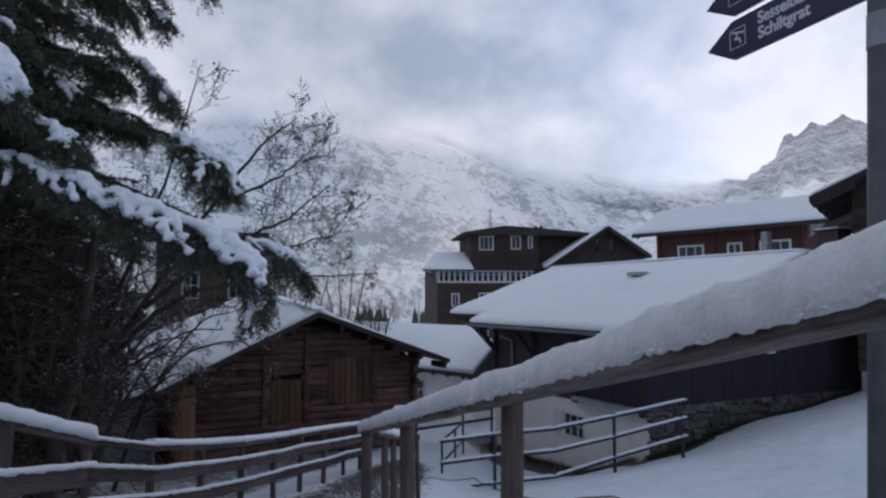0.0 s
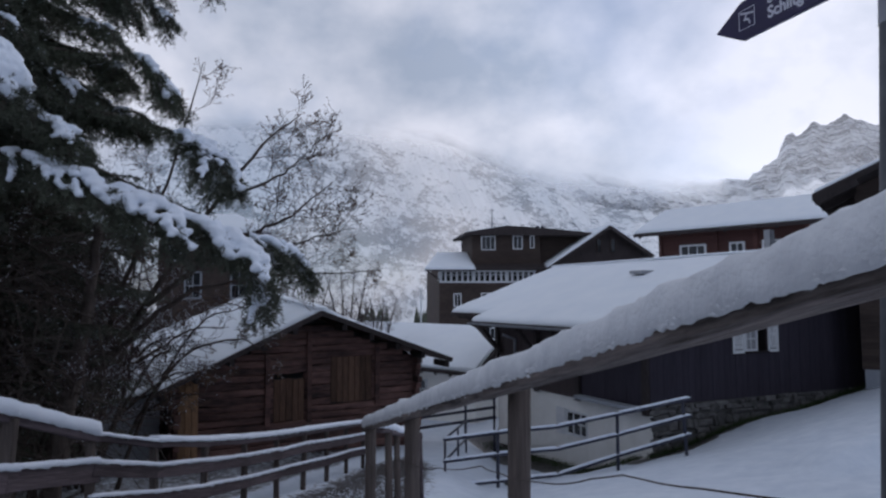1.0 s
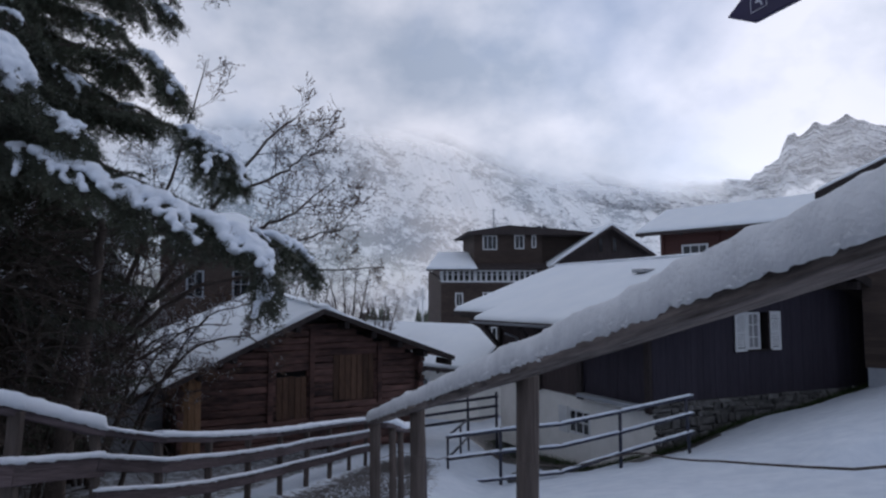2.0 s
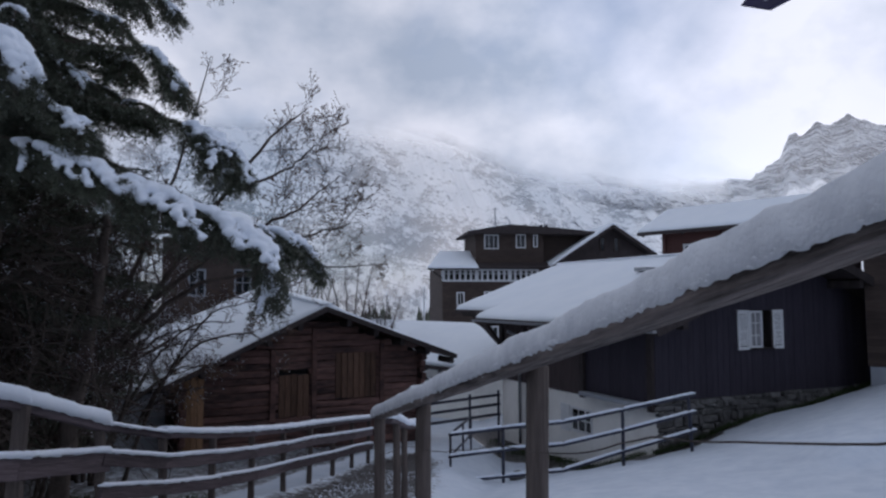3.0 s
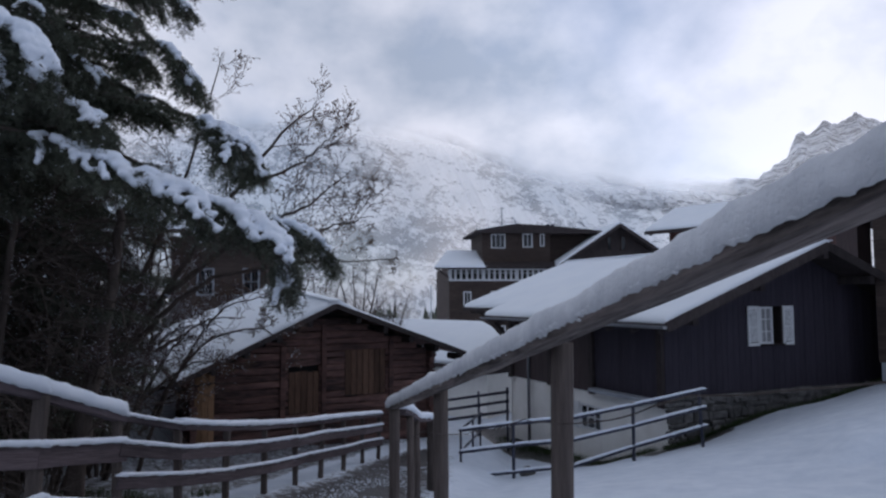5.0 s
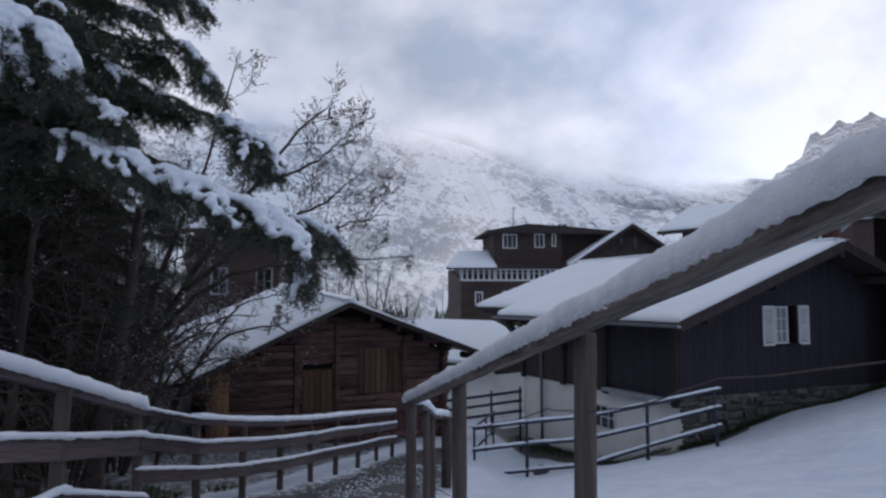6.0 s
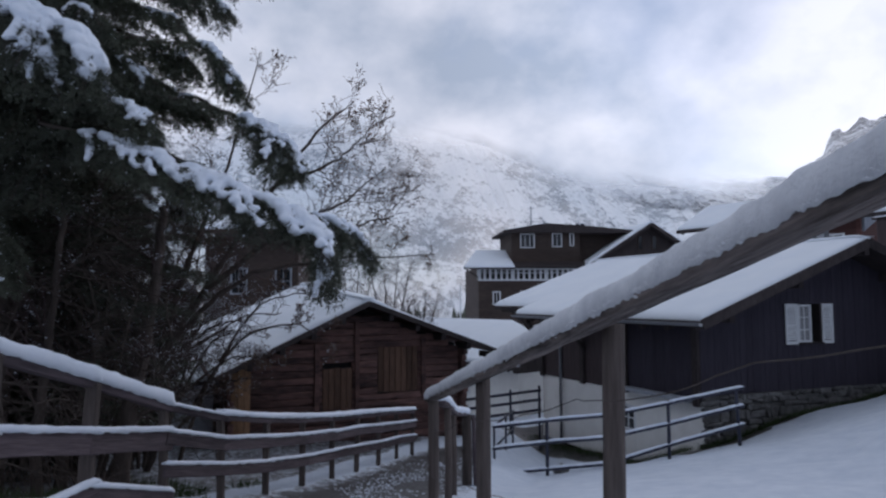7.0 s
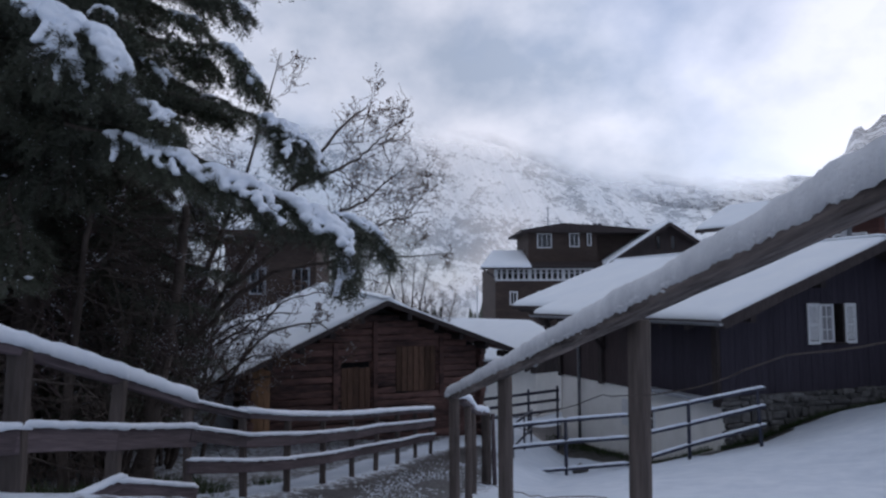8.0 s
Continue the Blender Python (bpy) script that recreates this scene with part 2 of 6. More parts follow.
def beam(bm, a, b, w, h, bevel=0.006, up=(0, 0, 1), cuts=0, rough=0.0, seed=0):
    """A squared timber from a to b; w across, h upwards; its surface hewn by rough."""
    a, b = Vector(a), Vector(b)
    d = b - a
    ln = d.length
    d.normalize()
    s = d.cross(Vector(up)).normalized()
    t = s.cross(d)
    t2 = bmesh.new()
    box(t2, -w / 2, w / 2, 0, ln, -h / 2, h / 2)
    if cuts:
        es = [e for e in t2.edges if abs((e.verts[0].co - e.verts[1].co).y) > ln * 0.5]
        bmesh.ops.subdivide_edges(t2, edges=es, cuts=cuts, use_grid_fill=True)
    if bevel:
        es = [e for e in t2.edges if len(e.link_faces) == 2 and e.calc_face_angle(0) > 0.5]
        bmesh.ops.bevel(t2, geom=es, offset=bevel, segments=2, affect="EDGES", profile=0.5)
    off = Vector((seed * 3.1, seed * 1.7, seed * 0.9))
    for v in t2.verts:
        if rough:
            nv = noise.noise_vector(Vector((v.co.x * 6, v.co.y * 2.2, v.co.z * 6)) + off)
            v.co.x += nv.x * rough
            v.co.z += nv.z * rough
        v.co = a + s * v.co.x + d * v.co.y + t * v.co.z
    tmp = bpy.data.meshes.new("tmp")
    t2.to_mesh(tmp)
    t2.free()
    bm.from_mesh(tmp)
    bpy.data.meshes.remove(tmp)
    return bm


def beamed(*a, **k):
    return beam(bmesh.new(), *a, **k)


def tube(bm, pts, radii, sides=8, cap=True):
    """A round bar along pts with a radius at each."""
    pts = [Vector(p) for p in pts]
    rings = []
    ref = Vector((0.31, 0.17, 0.93)).normalized()
    for i, p in enumerate(pts):
        d = (pts[min(i + 1, len(pts) - 1)] - pts[max(i - 1, 0)]).normalized()
        s = d.cross(ref)
        if s.length < 0.05:
            s = d.cross(Vector((1, 0, 0)))
        s.normalize()
        t = d.cross(s)
        r = radii[i] if hasattr(radii, "__len__") else radii
        rings.append([bm.verts.new(p + (s * math.cos(k * 2 * math.pi / sides) + t * math.sin(k * 2 * math.pi / sides)) * r) for k in range(sides)])
    for a, b in zip(rings, rings[1:]):
        for k in range(sides):
            bm.faces.new((a[k], a[(k + 1) % sides], b[(k + 1) % sides], b[k]))
    if cap:
        bm.faces.new(rings[0][::-1])
        bm.faces.new(rings[-1])
    return bm


def tubed(*a, **k):
    return tube(bmesh.new(), *a, **k)


def snow_strip(a, b, w, h, seed=0, step=0.05, droop=0.012, ends=0.06, side=None, fade=None):
    """A cushion of snow along the top of a bar from a to b; w wide, h deep, rounded, lumpy. fade: depth along the bar, 0 to 1."""
    a, b = Vector(a), Vector(b)
    d = b - a
    ln = d.length
    d.normalize()
    s = Vector(side) if side else d.cross(Vector((0, 0, 1))).normalized()
    up = s.cross(d)
    n = max(3, int(ln / step))
    bm = bmesh.new()
    prof = 9
    rings = []
    for i in range(n + 1):
        y = ln * i / n
        e = min(1.0, min(y, ln - y) / ends)
        e = math.sqrt(max(0.0, 1 - (1 - e) ** 2)) * 0.85 + 0.15
        hh = h * e * (1 + 0.22 * noise.noise(Vector((y * 2.3, seed, 0))) + 0.12 * noise.noise(Vector((y * 9, seed, 5))))
        if fade:
            hh *= fade(i / n)
        ring = []
        for k in range(prof):
            th = math.pi * k / (prof - 1)
            c, sn = math.cos(th), math.sin(th)
            cx = math.copysign(abs(c) ** 0.6, c) * w / 2
            cz = sn ** 0.62 * hh
            j = noise.noise_vector(Vector((y * 14, k * 0.9, seed)))
            j2 = noise.noise_vector(Vector((y * 42, k * 2.3, seed + 9)))
            low = -droop * (1 + 1.5 * noise.noise(Vector((y * 9, c * 3, seed))) + 1.2 * noise.noise(Vector((y * 33, c * 3, seed + 3)))) if k in (0, prof - 1) else 0
            ring.append(bm.verts.new(a + d * (y + j.y * 0.01) + s * (cx + j.x * 0.007 + j2.x * 0.004) + up * (cz + low + j.z * 0.006 * min(1, hh / 0.05) + j2.z * 0.0035)))
        rings.append(ring)
    for p, q in zip(rings, rings[1:]):
        for k in range(prof - 1):
            bm.faces.new((p[k], q[k], q[k + 1], p[k + 1]))
        bm.faces.new((p[prof - 1], q[prof - 1], q[0], p[0]))
    bm.faces.new(rings[0])
    bm.faces.new(rings[-1][::-1])
    bmesh.ops.recalc_face_normals(bm, faces=bm.faces)
    return bm


def snow_sheet(p00, p10, p01, p11, depth, step=0.25, seed=0, lip=0.15, lump=0.02):
    """A thick sheet of snow on a sloping rectangle, with rounded lips; corners of its underside."""
    p00, p10, p01, p11 = (Vector(p) for p in (p00, p10, p01, p11))
    lu, lv = (p10 - p00).length, (p01 - p00).length
    nu, nv = max(4, min(90, int(lu / step))), max(4, min(90, int(lv / step)))

    def spaced(n, ln):
        inner = [i / n for i in range(n + 1)]
        m = lip / ln
        return sorted(set([0.0, m * 0.12, m * 0.4, m] + [t for t in inner if m < t < 1 - m] + [1 - m, 1 - m * 0.4, 1 - m * 0.12, 1.0]))

    us, vs = spaced(nu, lu), spaced(nv, lv)
    bm = bmesh.new()
    top, bot = [], []
    for v in vs:
        rt, rb = [], []
        for u in us:
            p = p00.lerp(p10, u).lerp(p01.lerp(p11, u), v)
            ed = min(u * lu, (1 - u) * lu, v * lv, (1 - v) * lv)
            e = min(1, ed / lip)
            e = math.sqrt(max(0, 1 - (1 - e) ** 2))
            z = depth * (0.25 + 0.75 * e) + e * lump * (noise.noise(Vector((p.x * 0.9, p.y * 0.9, seed))) + 0.5 * noise.noise(Vector((p.x * 3, p.y * 3, seed + 4))))
            w = 0.02 * noise.noise(Vector((p.x * 4, p.y * 4, seed + 2))) if ed < 1e-4 else 0
            rt.append(bm.verts.new(p + Vector((w, w, z))))
            rb.append(bm.verts.new(p + Vector((w, w, 0))) if ed < 1e-4 else None)
        top.append(rt)
        bot.append(rb)
    for j in range(len(vs) - 1):
        for i in range(len(us) - 1):
            bm.faces.new((top[j][i], top[j][i + 1], top[j + 1][i + 1], top[j + 1][i]))
    m, k = len(vs) - 1, len(us) - 1
    rim = [(0, i) for i in range(k)] + [(j, k) for j in range(m)] + [(m, i) for i in range(k, 0, -1)] + [(j, 0) for j in range(m, 0, -1)]
    for q, (j, i) in enumerate(rim):
        j2, i2 = rim[(q + 1) % len(rim)]
        bm.faces.new((top[j][i], bot[j][i], bot[j2][i2], top[j2][i2]))
    bm.faces.new([bot[j][i] for j, i in rim])
    bmesh.ops.recalc_face_normals(bm, faces=bm.faces)
    return bm


def slab(bm, p00, p10, p01, p11, thick):
    """A plank or roof deck: a sloping rectangle with thickness downwards."""
    ps = [Vector(p) for p in (p00, p10, p11, p01)]
    t = [bm.verts.new(p) for p in ps]
    b = [bm.verts.new(p - Vector((0, 0, thick))) for p in ps]
    bm.faces.new(t)
    bm.faces.new(b[::-1])
    for i in range(4):
        bm.faces.new((t[i], b[i], b[(i + 1) % 4], t[(i + 1) % 4]))
    bmesh.ops.recalc_face_normals(bm, faces=bm.faces)
    return bm


def prism(bm, poly, y0, y1):
    """A polygon in x and z, pushed from y0 to y1."""
    a = [bm.verts.new((x, y0, z)) for x, z in poly]
    b = [bm.verts.new((x, y1, z)) for x, z in poly]
    bm.faces.new(a)
    bm.faces.new(b[::-1])
    for i in range(len(poly)):
        j = (i + 1) % len(poly)
        bm.faces.new((a[i], b[i], b[j], a[j]))
    bmesh.ops.recalc_face_normals(bm, faces=bm.faces)
    return bm


def roof(parent, eave_l, ridge, eave_r, y0, y1, thick=0.13, snow=0.16, seed=0, side_r=True):
    """Two sloping decks with snow; (x, z) of the left eave, the ridge and the right eave."""
    out = []
    for k, (e, name) in enumerate(((eave_l, "roof_slope"), (eave_r, "roof_slope"))):
        if k == 1 and not side_r:
            continue
        (ex, ez), (rx, rz) = e, ridge
        bm = slab(bmesh.new(), (ex, y0, ez), (rx, y0, rz), (ex, y1, ez), (rx, y1, rz), thick)
        out.append(part(name, bm, DARKBEAM, parent))
        g = 0.03
        sgn = 1 if rx > ex else -1
        part("roof_snow", snow_sheet((ex + sgn * g, y0 + g, ez + 0.002), (rx, y0 + g, rz + 0.002), (ex + sgn * g, y1 - g, ez + 0.002), (rx, y1 - g, rz + 0.002), snow, 0.35, seed + k, 0.14),
             SNOW_ROOF_LIT, parent, "smooth thick roof snow", smooth=True)
        # verge board on the gable
        bm = bmesh.new()
        beam(bm, (ex, y0 - 0.015, ez - thick * 0.55), (rx, y0 - 0.015, rz - thick * 0.55), 0.035, thick + 0.10, 0.004)
        part("verge_board", bm, DARKBEAM, parent)
    return out


def window(parent, plane, c0, c1, z0, z1, at, cols=2, rows=3, frame_w=0.05, depth=0.06, curtain=False, out=-1, mat=WHITEPAINT):
    """A framed window with bars and panes. plane 'y': it lies in y = at and spans x c0..c1; plane 'x': the other way. out: the side it shows to."""
    def bx(bm, a0, a1, b0, b1, d0, d1, bevel=0.0):
        d0, d1 = sorted((at + out * d0, at + out * d1))
        return box(bm, a0, a1, d0, d1, b0, b1, bevel) if plane == "y" else box(bm, d0, d1, a0, a1, b0, b1, bevel)
    bm = bmesh.new()
    for a0, a1, b0, b1 in ((c0, c0 + frame_w, z0, z1), (c1 - frame_w, c1, z0, z1), (c0 + frame_w, c1 - frame_w, z0, z0 + frame_w), (c0 + frame_w, c1 - frame_w, z1 - frame_w, z1)):
        bx(bm, a0, a1, b0, b1, -0.02, depth)
    win = part("window", bm, mat, parent)
    bm = bmesh.new()
    bw = frame_w * 0.5
    for i in range(1, cols):
        x = c0 + (c1 - c0) * i / cols
        bx(bm, x - bw / 2, x + bw / 2, z0 + frame_w, z1 - frame_w, 0.0, depth * 0.7)
    for j in range(1, rows):
        z = z0 + (z1 - z0) * j / rows
        bx(bm, c0 + frame_w, c1 - frame_w, z - bw / 2, z + bw / 2, 0.0, depth * 0.66)
    if bm.verts:
        part("glazing_bar", bm, mat, win)
    else:
        bm.free()
    part("pane", bx(bmesh.new(), c0 + frame_w, c1 - frame_w, z0 + frame_w, z1 - frame_w, 0.008, 0.016), CURTAIN if curtain else GLASS, win)
    return win

# ---------------------------------------------------------------- the lie of the land
PATH_Y = [-400, -120, -40, -12, 0.0, 2.0, 3.4, 5.27, 6.22, 7.16, 8.1, 9.03, 9.97, 10.9, 11.83, 12.76, 14.63, 17, 20, 25, 40, 60, 110, 300, 600, 4500]
PATH_Z = [330, 95, 22, 3.0, 0.32, 0.18, 0.06, -0.2, -0.47, -0.77, -1.02, -1.21, -1.37, -1.51, -1.63, -1.75, -1.98, -2.25, -2.55, -3.1, -4.6, -7.5, -26, -90, -130, -160]


def smooth(a, b, x):
    t = np.clip((x - a) / (b - a), 0, 1)
    return t * t * (3 - 2 * t)


def ground_height(x, y):
    """The slope: a lane that falls away, a snow field that climbs to its right."""
    x, y = np.asarray(x, float), np.asarray(y, float)
    lane = np.interp(y, PATH_Y, PATH_Z)
    s = smooth(5.5, 13, y)
    field = 0.05 - 0.215 * (y - 3.4) + 0.17 * (x - 1) * s + 0.10 * np.maximum(x - 5, 0) * s
    field = np.where(y < 3.4, 0.05 - 0.09 * (np.maximum(y, 0) - 3.4) + np.where(y < 0, lane - 0.32, 0), field)
    far = smooth(17.5, 24, y)
    field = field * (1 - far) + (lane + 0.16 * np.clip(x - 1, 0, 40)) * far
    edge = np.interp(y, [0, 3.4, 7.2, 10, 14, 18], [1.0, 0.35, -0.6, -0.2, 0.4, 1.0])
    w = smooth(-0.5, 0.7, x - edge)
    z = lane * (1 - w) + field * w
    left = np.clip(-4.0 - x, 0, 30)
    z = z - 0.02 * left * smooth(2, 8, y) * (1 - smooth(30, 60, y))
    mound = 0.26 * np.exp(-(((x - 5.7) / 0.75) ** 4) - (((y - 10.3) / 0.5) ** 4))
    def swell(cx, cy, rx, ry, h):
        return h * np.exp(-((x - cx) / rx) ** 2 - ((y - cy) / ry) ** 2)
    # drift against the gable, hollow round the plastered corner
    return z + mound + swell(7.0, 16.4, 1.4, 1.0, 0.13) + swell(3.1, 17.0, 0.9, 1.3, -0.30) + swell(3.5, 14.5, 1.0, 0.8, -0.11) + swell(1.0, 21.2, 1.5, 1.5, -0.17)


def lift(x, y):
    return float(ground_height(x, y))


def spread_coords(lo, hi, fine_lo, fine_hi, step, grow=1.22):
    c = list(np.arange(fine_lo, fine_hi + 1e-6, step))
    s, v = step, c[-1]
    while v < hi:
        s *= grow
        v += s
        c.append(min(v, hi))
    s, v = step, c[0]
    while v > lo:
        s *= grow
        v -= s
        c.insert(0, max(v, lo))
    return np.array(c)


def build_ground():
    xs = spread_coords(-4000, 4000, -8, 10, 0.085)
    ys = spread_coords(-400, 4500, 1.0, 21, 0.085)
    X, Y = np.meshgrid(xs, ys)
    Z = ground_height(X, Y)
    lane_x = np.interp(Y, [0, 5, 7, 9, 12, 15, 20], [-1.0, -1.75, -1.95, -1.75, -1.2, -0.9, -0.6])
    half = np.interp(Y, [0, 5, 7, 9, 12, 15, 17], [1.1, 1.35, 1.35, 1.2, 0.95, 0.7, 0.0])
    wear = np.clip(1.0 - np.abs(X - lane_x) / np.maximum(half, 0.01) * 0.55, 0, 1) * (half > 0.05)
    garden = smooth(-3.6, -4.2, X - (Y - 7) * 0.22) * smooth(4, 5, Y) * (1 - smooth(18, 20, Y)) * (1 - smooth(-14, -18, X)) * 0.55
    wear = np.maximum(wear, garden)
    a = radians(25.5)
    U = (X - 7.5) * math.cos(a) + (Y - 17.2) * math.sin(a)
    V = -(X - 7.5) * math.sin(a) + (Y - 17.2) * math.cos(a)
    strip = np.maximum(smooth(-0.8, -0.3, V) * (V < 1) * (U > -4.0) * (U < 6), smooth(-4.55, -3.95, U) * (U < -2) * (V > -0.7) * (V < 8))
    wear = np.maximum(wear, strip * 0.8)
    rng = np.random.RandomState(4)
    flat = np.stack([X.ravel(), Y.ravel()], 1)
    near = (np.abs(X) < 12) & (Y > -2) & (Y < 24)
    bumps = np.zeros(X.size)
    for i in np.flatnonzero(near.ravel()):
        x, y = flat[i]
        bumps[i] = 0.035 * noise.noise(Vector((x * 0.9, y * 0.9, 0))) + 0.014 * noise.noise(Vector((x * 3.7, y * 3.7, 3)))
    Z = Z + bumps.reshape(X.shape) - 0.05 * smooth(0.45, 0.7, wear) + rng.randn(*X.shape) * 0.004 * (wear > 0.4) * near
    h, w = X.shape
    idx = np.arange(h * w).reshape(h, w)
    faces = np.stack([idx[:-1, :-1], idx[:-1, 1:], idx[1:, 1:], idx[1:, :-1]], -1).reshape(-1, 4)
    ob = mesh_np("ground", np.stack([X, Y, Z], -1).reshape(-1, 3), faces, GROUND, smooth=True)
    att = ob.data.attributes.new("wear", "FLOAT", "POINT")
    att.data.foreach_set("value", wear.ravel().astype(np.float32))
    tagged(ob, "snow-covered sloping ground with a wet gravel lane", "ground", kind="structure")


build_ground()

# ---------------------------------------------------------------- mountains across the valley


def mountain_material():
    m = bpy.data.materials.new("hazy_snowy_rock")
    m.use_nodes = True
    n, l = m.node_tree.nodes, m.node_tree.links
    b = n["Principled BSDF"]
    b.inputs["Roughness"].default_value = 0.9
    b.inputs["Specular IOR Level"].default_value = 0.1
    co = n.new("ShaderNodeTexCoord")
    geo = n.new("ShaderNodeNewGeometry")
    sep = n.new("ShaderNodeSeparateXYZ")
    l.new(geo.outputs["Normal"], sep.inputs[0])
    rocky = n.new("ShaderNodeAttribute")
    rocky.attribute_name = "rock"

    def tex(scale, detail, sc=(1, 1, 1), dip=0):
        turn = n.new("ShaderNodeMapping")
        turn.inputs["Rotation"].default_value = (0, radians(-dip), 0)
        l.new(co.outputs["Object"], turn.inputs["Vector"])
        mpn = n.new("ShaderNodeMapping")
        mpn.inputs["Scale"].default_value = sc
        l.new(turn.outputs[0], mpn.inputs["Vector"])
        t = n.new("ShaderNodeTexNoise")
        t.inputs["Scale"].default_value = scale
        t.inputs["Detail"].default_value = detail
        t.inputs["Roughness"].default_value = 0.72
        l.new(mpn.outputs[0], t.inputs["Vector"])
        return t

    t1 = tex(0.020, 12, (0.8, 0.05, 1.35), 28)
    t2 = tex(0.085, 8, (0.8, 0.05, 1.15), 30)
    tm = n.new("ShaderNodeMix")
    tm.inputs[0].default_value = 0.5
    l.new(t1.outputs[0], tm.inputs[2])
    l.new(t2.outputs[0], tm.inputs[3])
    sm = n.new("ShaderNodeMath")
    sm.operation = "MULTIPLY_ADD"
    sm.inputs[1].default_value = 0.5
    l.new(rocky.outputs["Fac"], sm.inputs[0])
    l.new(tm.outputs[0], sm.inputs[2])
    mb = n.new("ShaderNodeBump")
    mb.inputs["Strength"].default_value = 0.35
    mb.inputs["Distance"].default_value = 22
    l.new(tm.outputs[0], mb.inputs["Height"])
    l.new(mb.outputs[0], b.inputs["Normal"])
    r = n.new("ShaderNodeValToRGB")
    r.color_ramp.elements[0].position, r.color_ramp.elements[1].position = 0.495, 0.57
    r.color_ramp.elements[0].color, r.color_ramp.elements[1].color = (0.93, 0.945, 0.965, 1), (0.075, 0.085, 0.105, 1)
    l.new(sm.outputs[0], r.inputs[0])
    l.new(r.outputs[0], b.inputs["Base Color"])
    # haze put in as 44% see-through; the summits fade fully into the cloud
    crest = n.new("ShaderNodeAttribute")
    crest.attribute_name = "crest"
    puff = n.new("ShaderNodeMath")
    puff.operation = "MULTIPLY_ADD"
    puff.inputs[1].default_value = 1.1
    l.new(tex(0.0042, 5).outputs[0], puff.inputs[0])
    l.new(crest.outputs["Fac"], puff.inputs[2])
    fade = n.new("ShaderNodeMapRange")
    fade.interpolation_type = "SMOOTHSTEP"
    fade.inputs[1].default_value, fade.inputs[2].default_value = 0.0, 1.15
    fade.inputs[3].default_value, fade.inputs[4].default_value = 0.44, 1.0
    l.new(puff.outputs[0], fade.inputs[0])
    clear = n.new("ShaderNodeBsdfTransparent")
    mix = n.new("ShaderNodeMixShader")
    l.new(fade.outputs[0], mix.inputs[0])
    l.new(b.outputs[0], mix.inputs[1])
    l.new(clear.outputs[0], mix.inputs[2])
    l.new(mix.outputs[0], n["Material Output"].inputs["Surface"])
    return m


def fbm(x, y, octaves=7, seed=0.0, ridged=False):
    out = np.zeros(x.shape)
    amp, tot = 1.0, 0.0
    for o in range(octaves):
        f = 2.0 ** o
        vals = np.array([noise.noise(Vector((a * f, b * f, seed + o * 7.3))) for a, b in zip(x.ravel(), y.ravel())]).reshape(x.shape)
        out += amp * ((1 - 2 * np.abs(vals)) if ridged else vals)
        tot += amp
        amp *= 0.52
    return out / tot


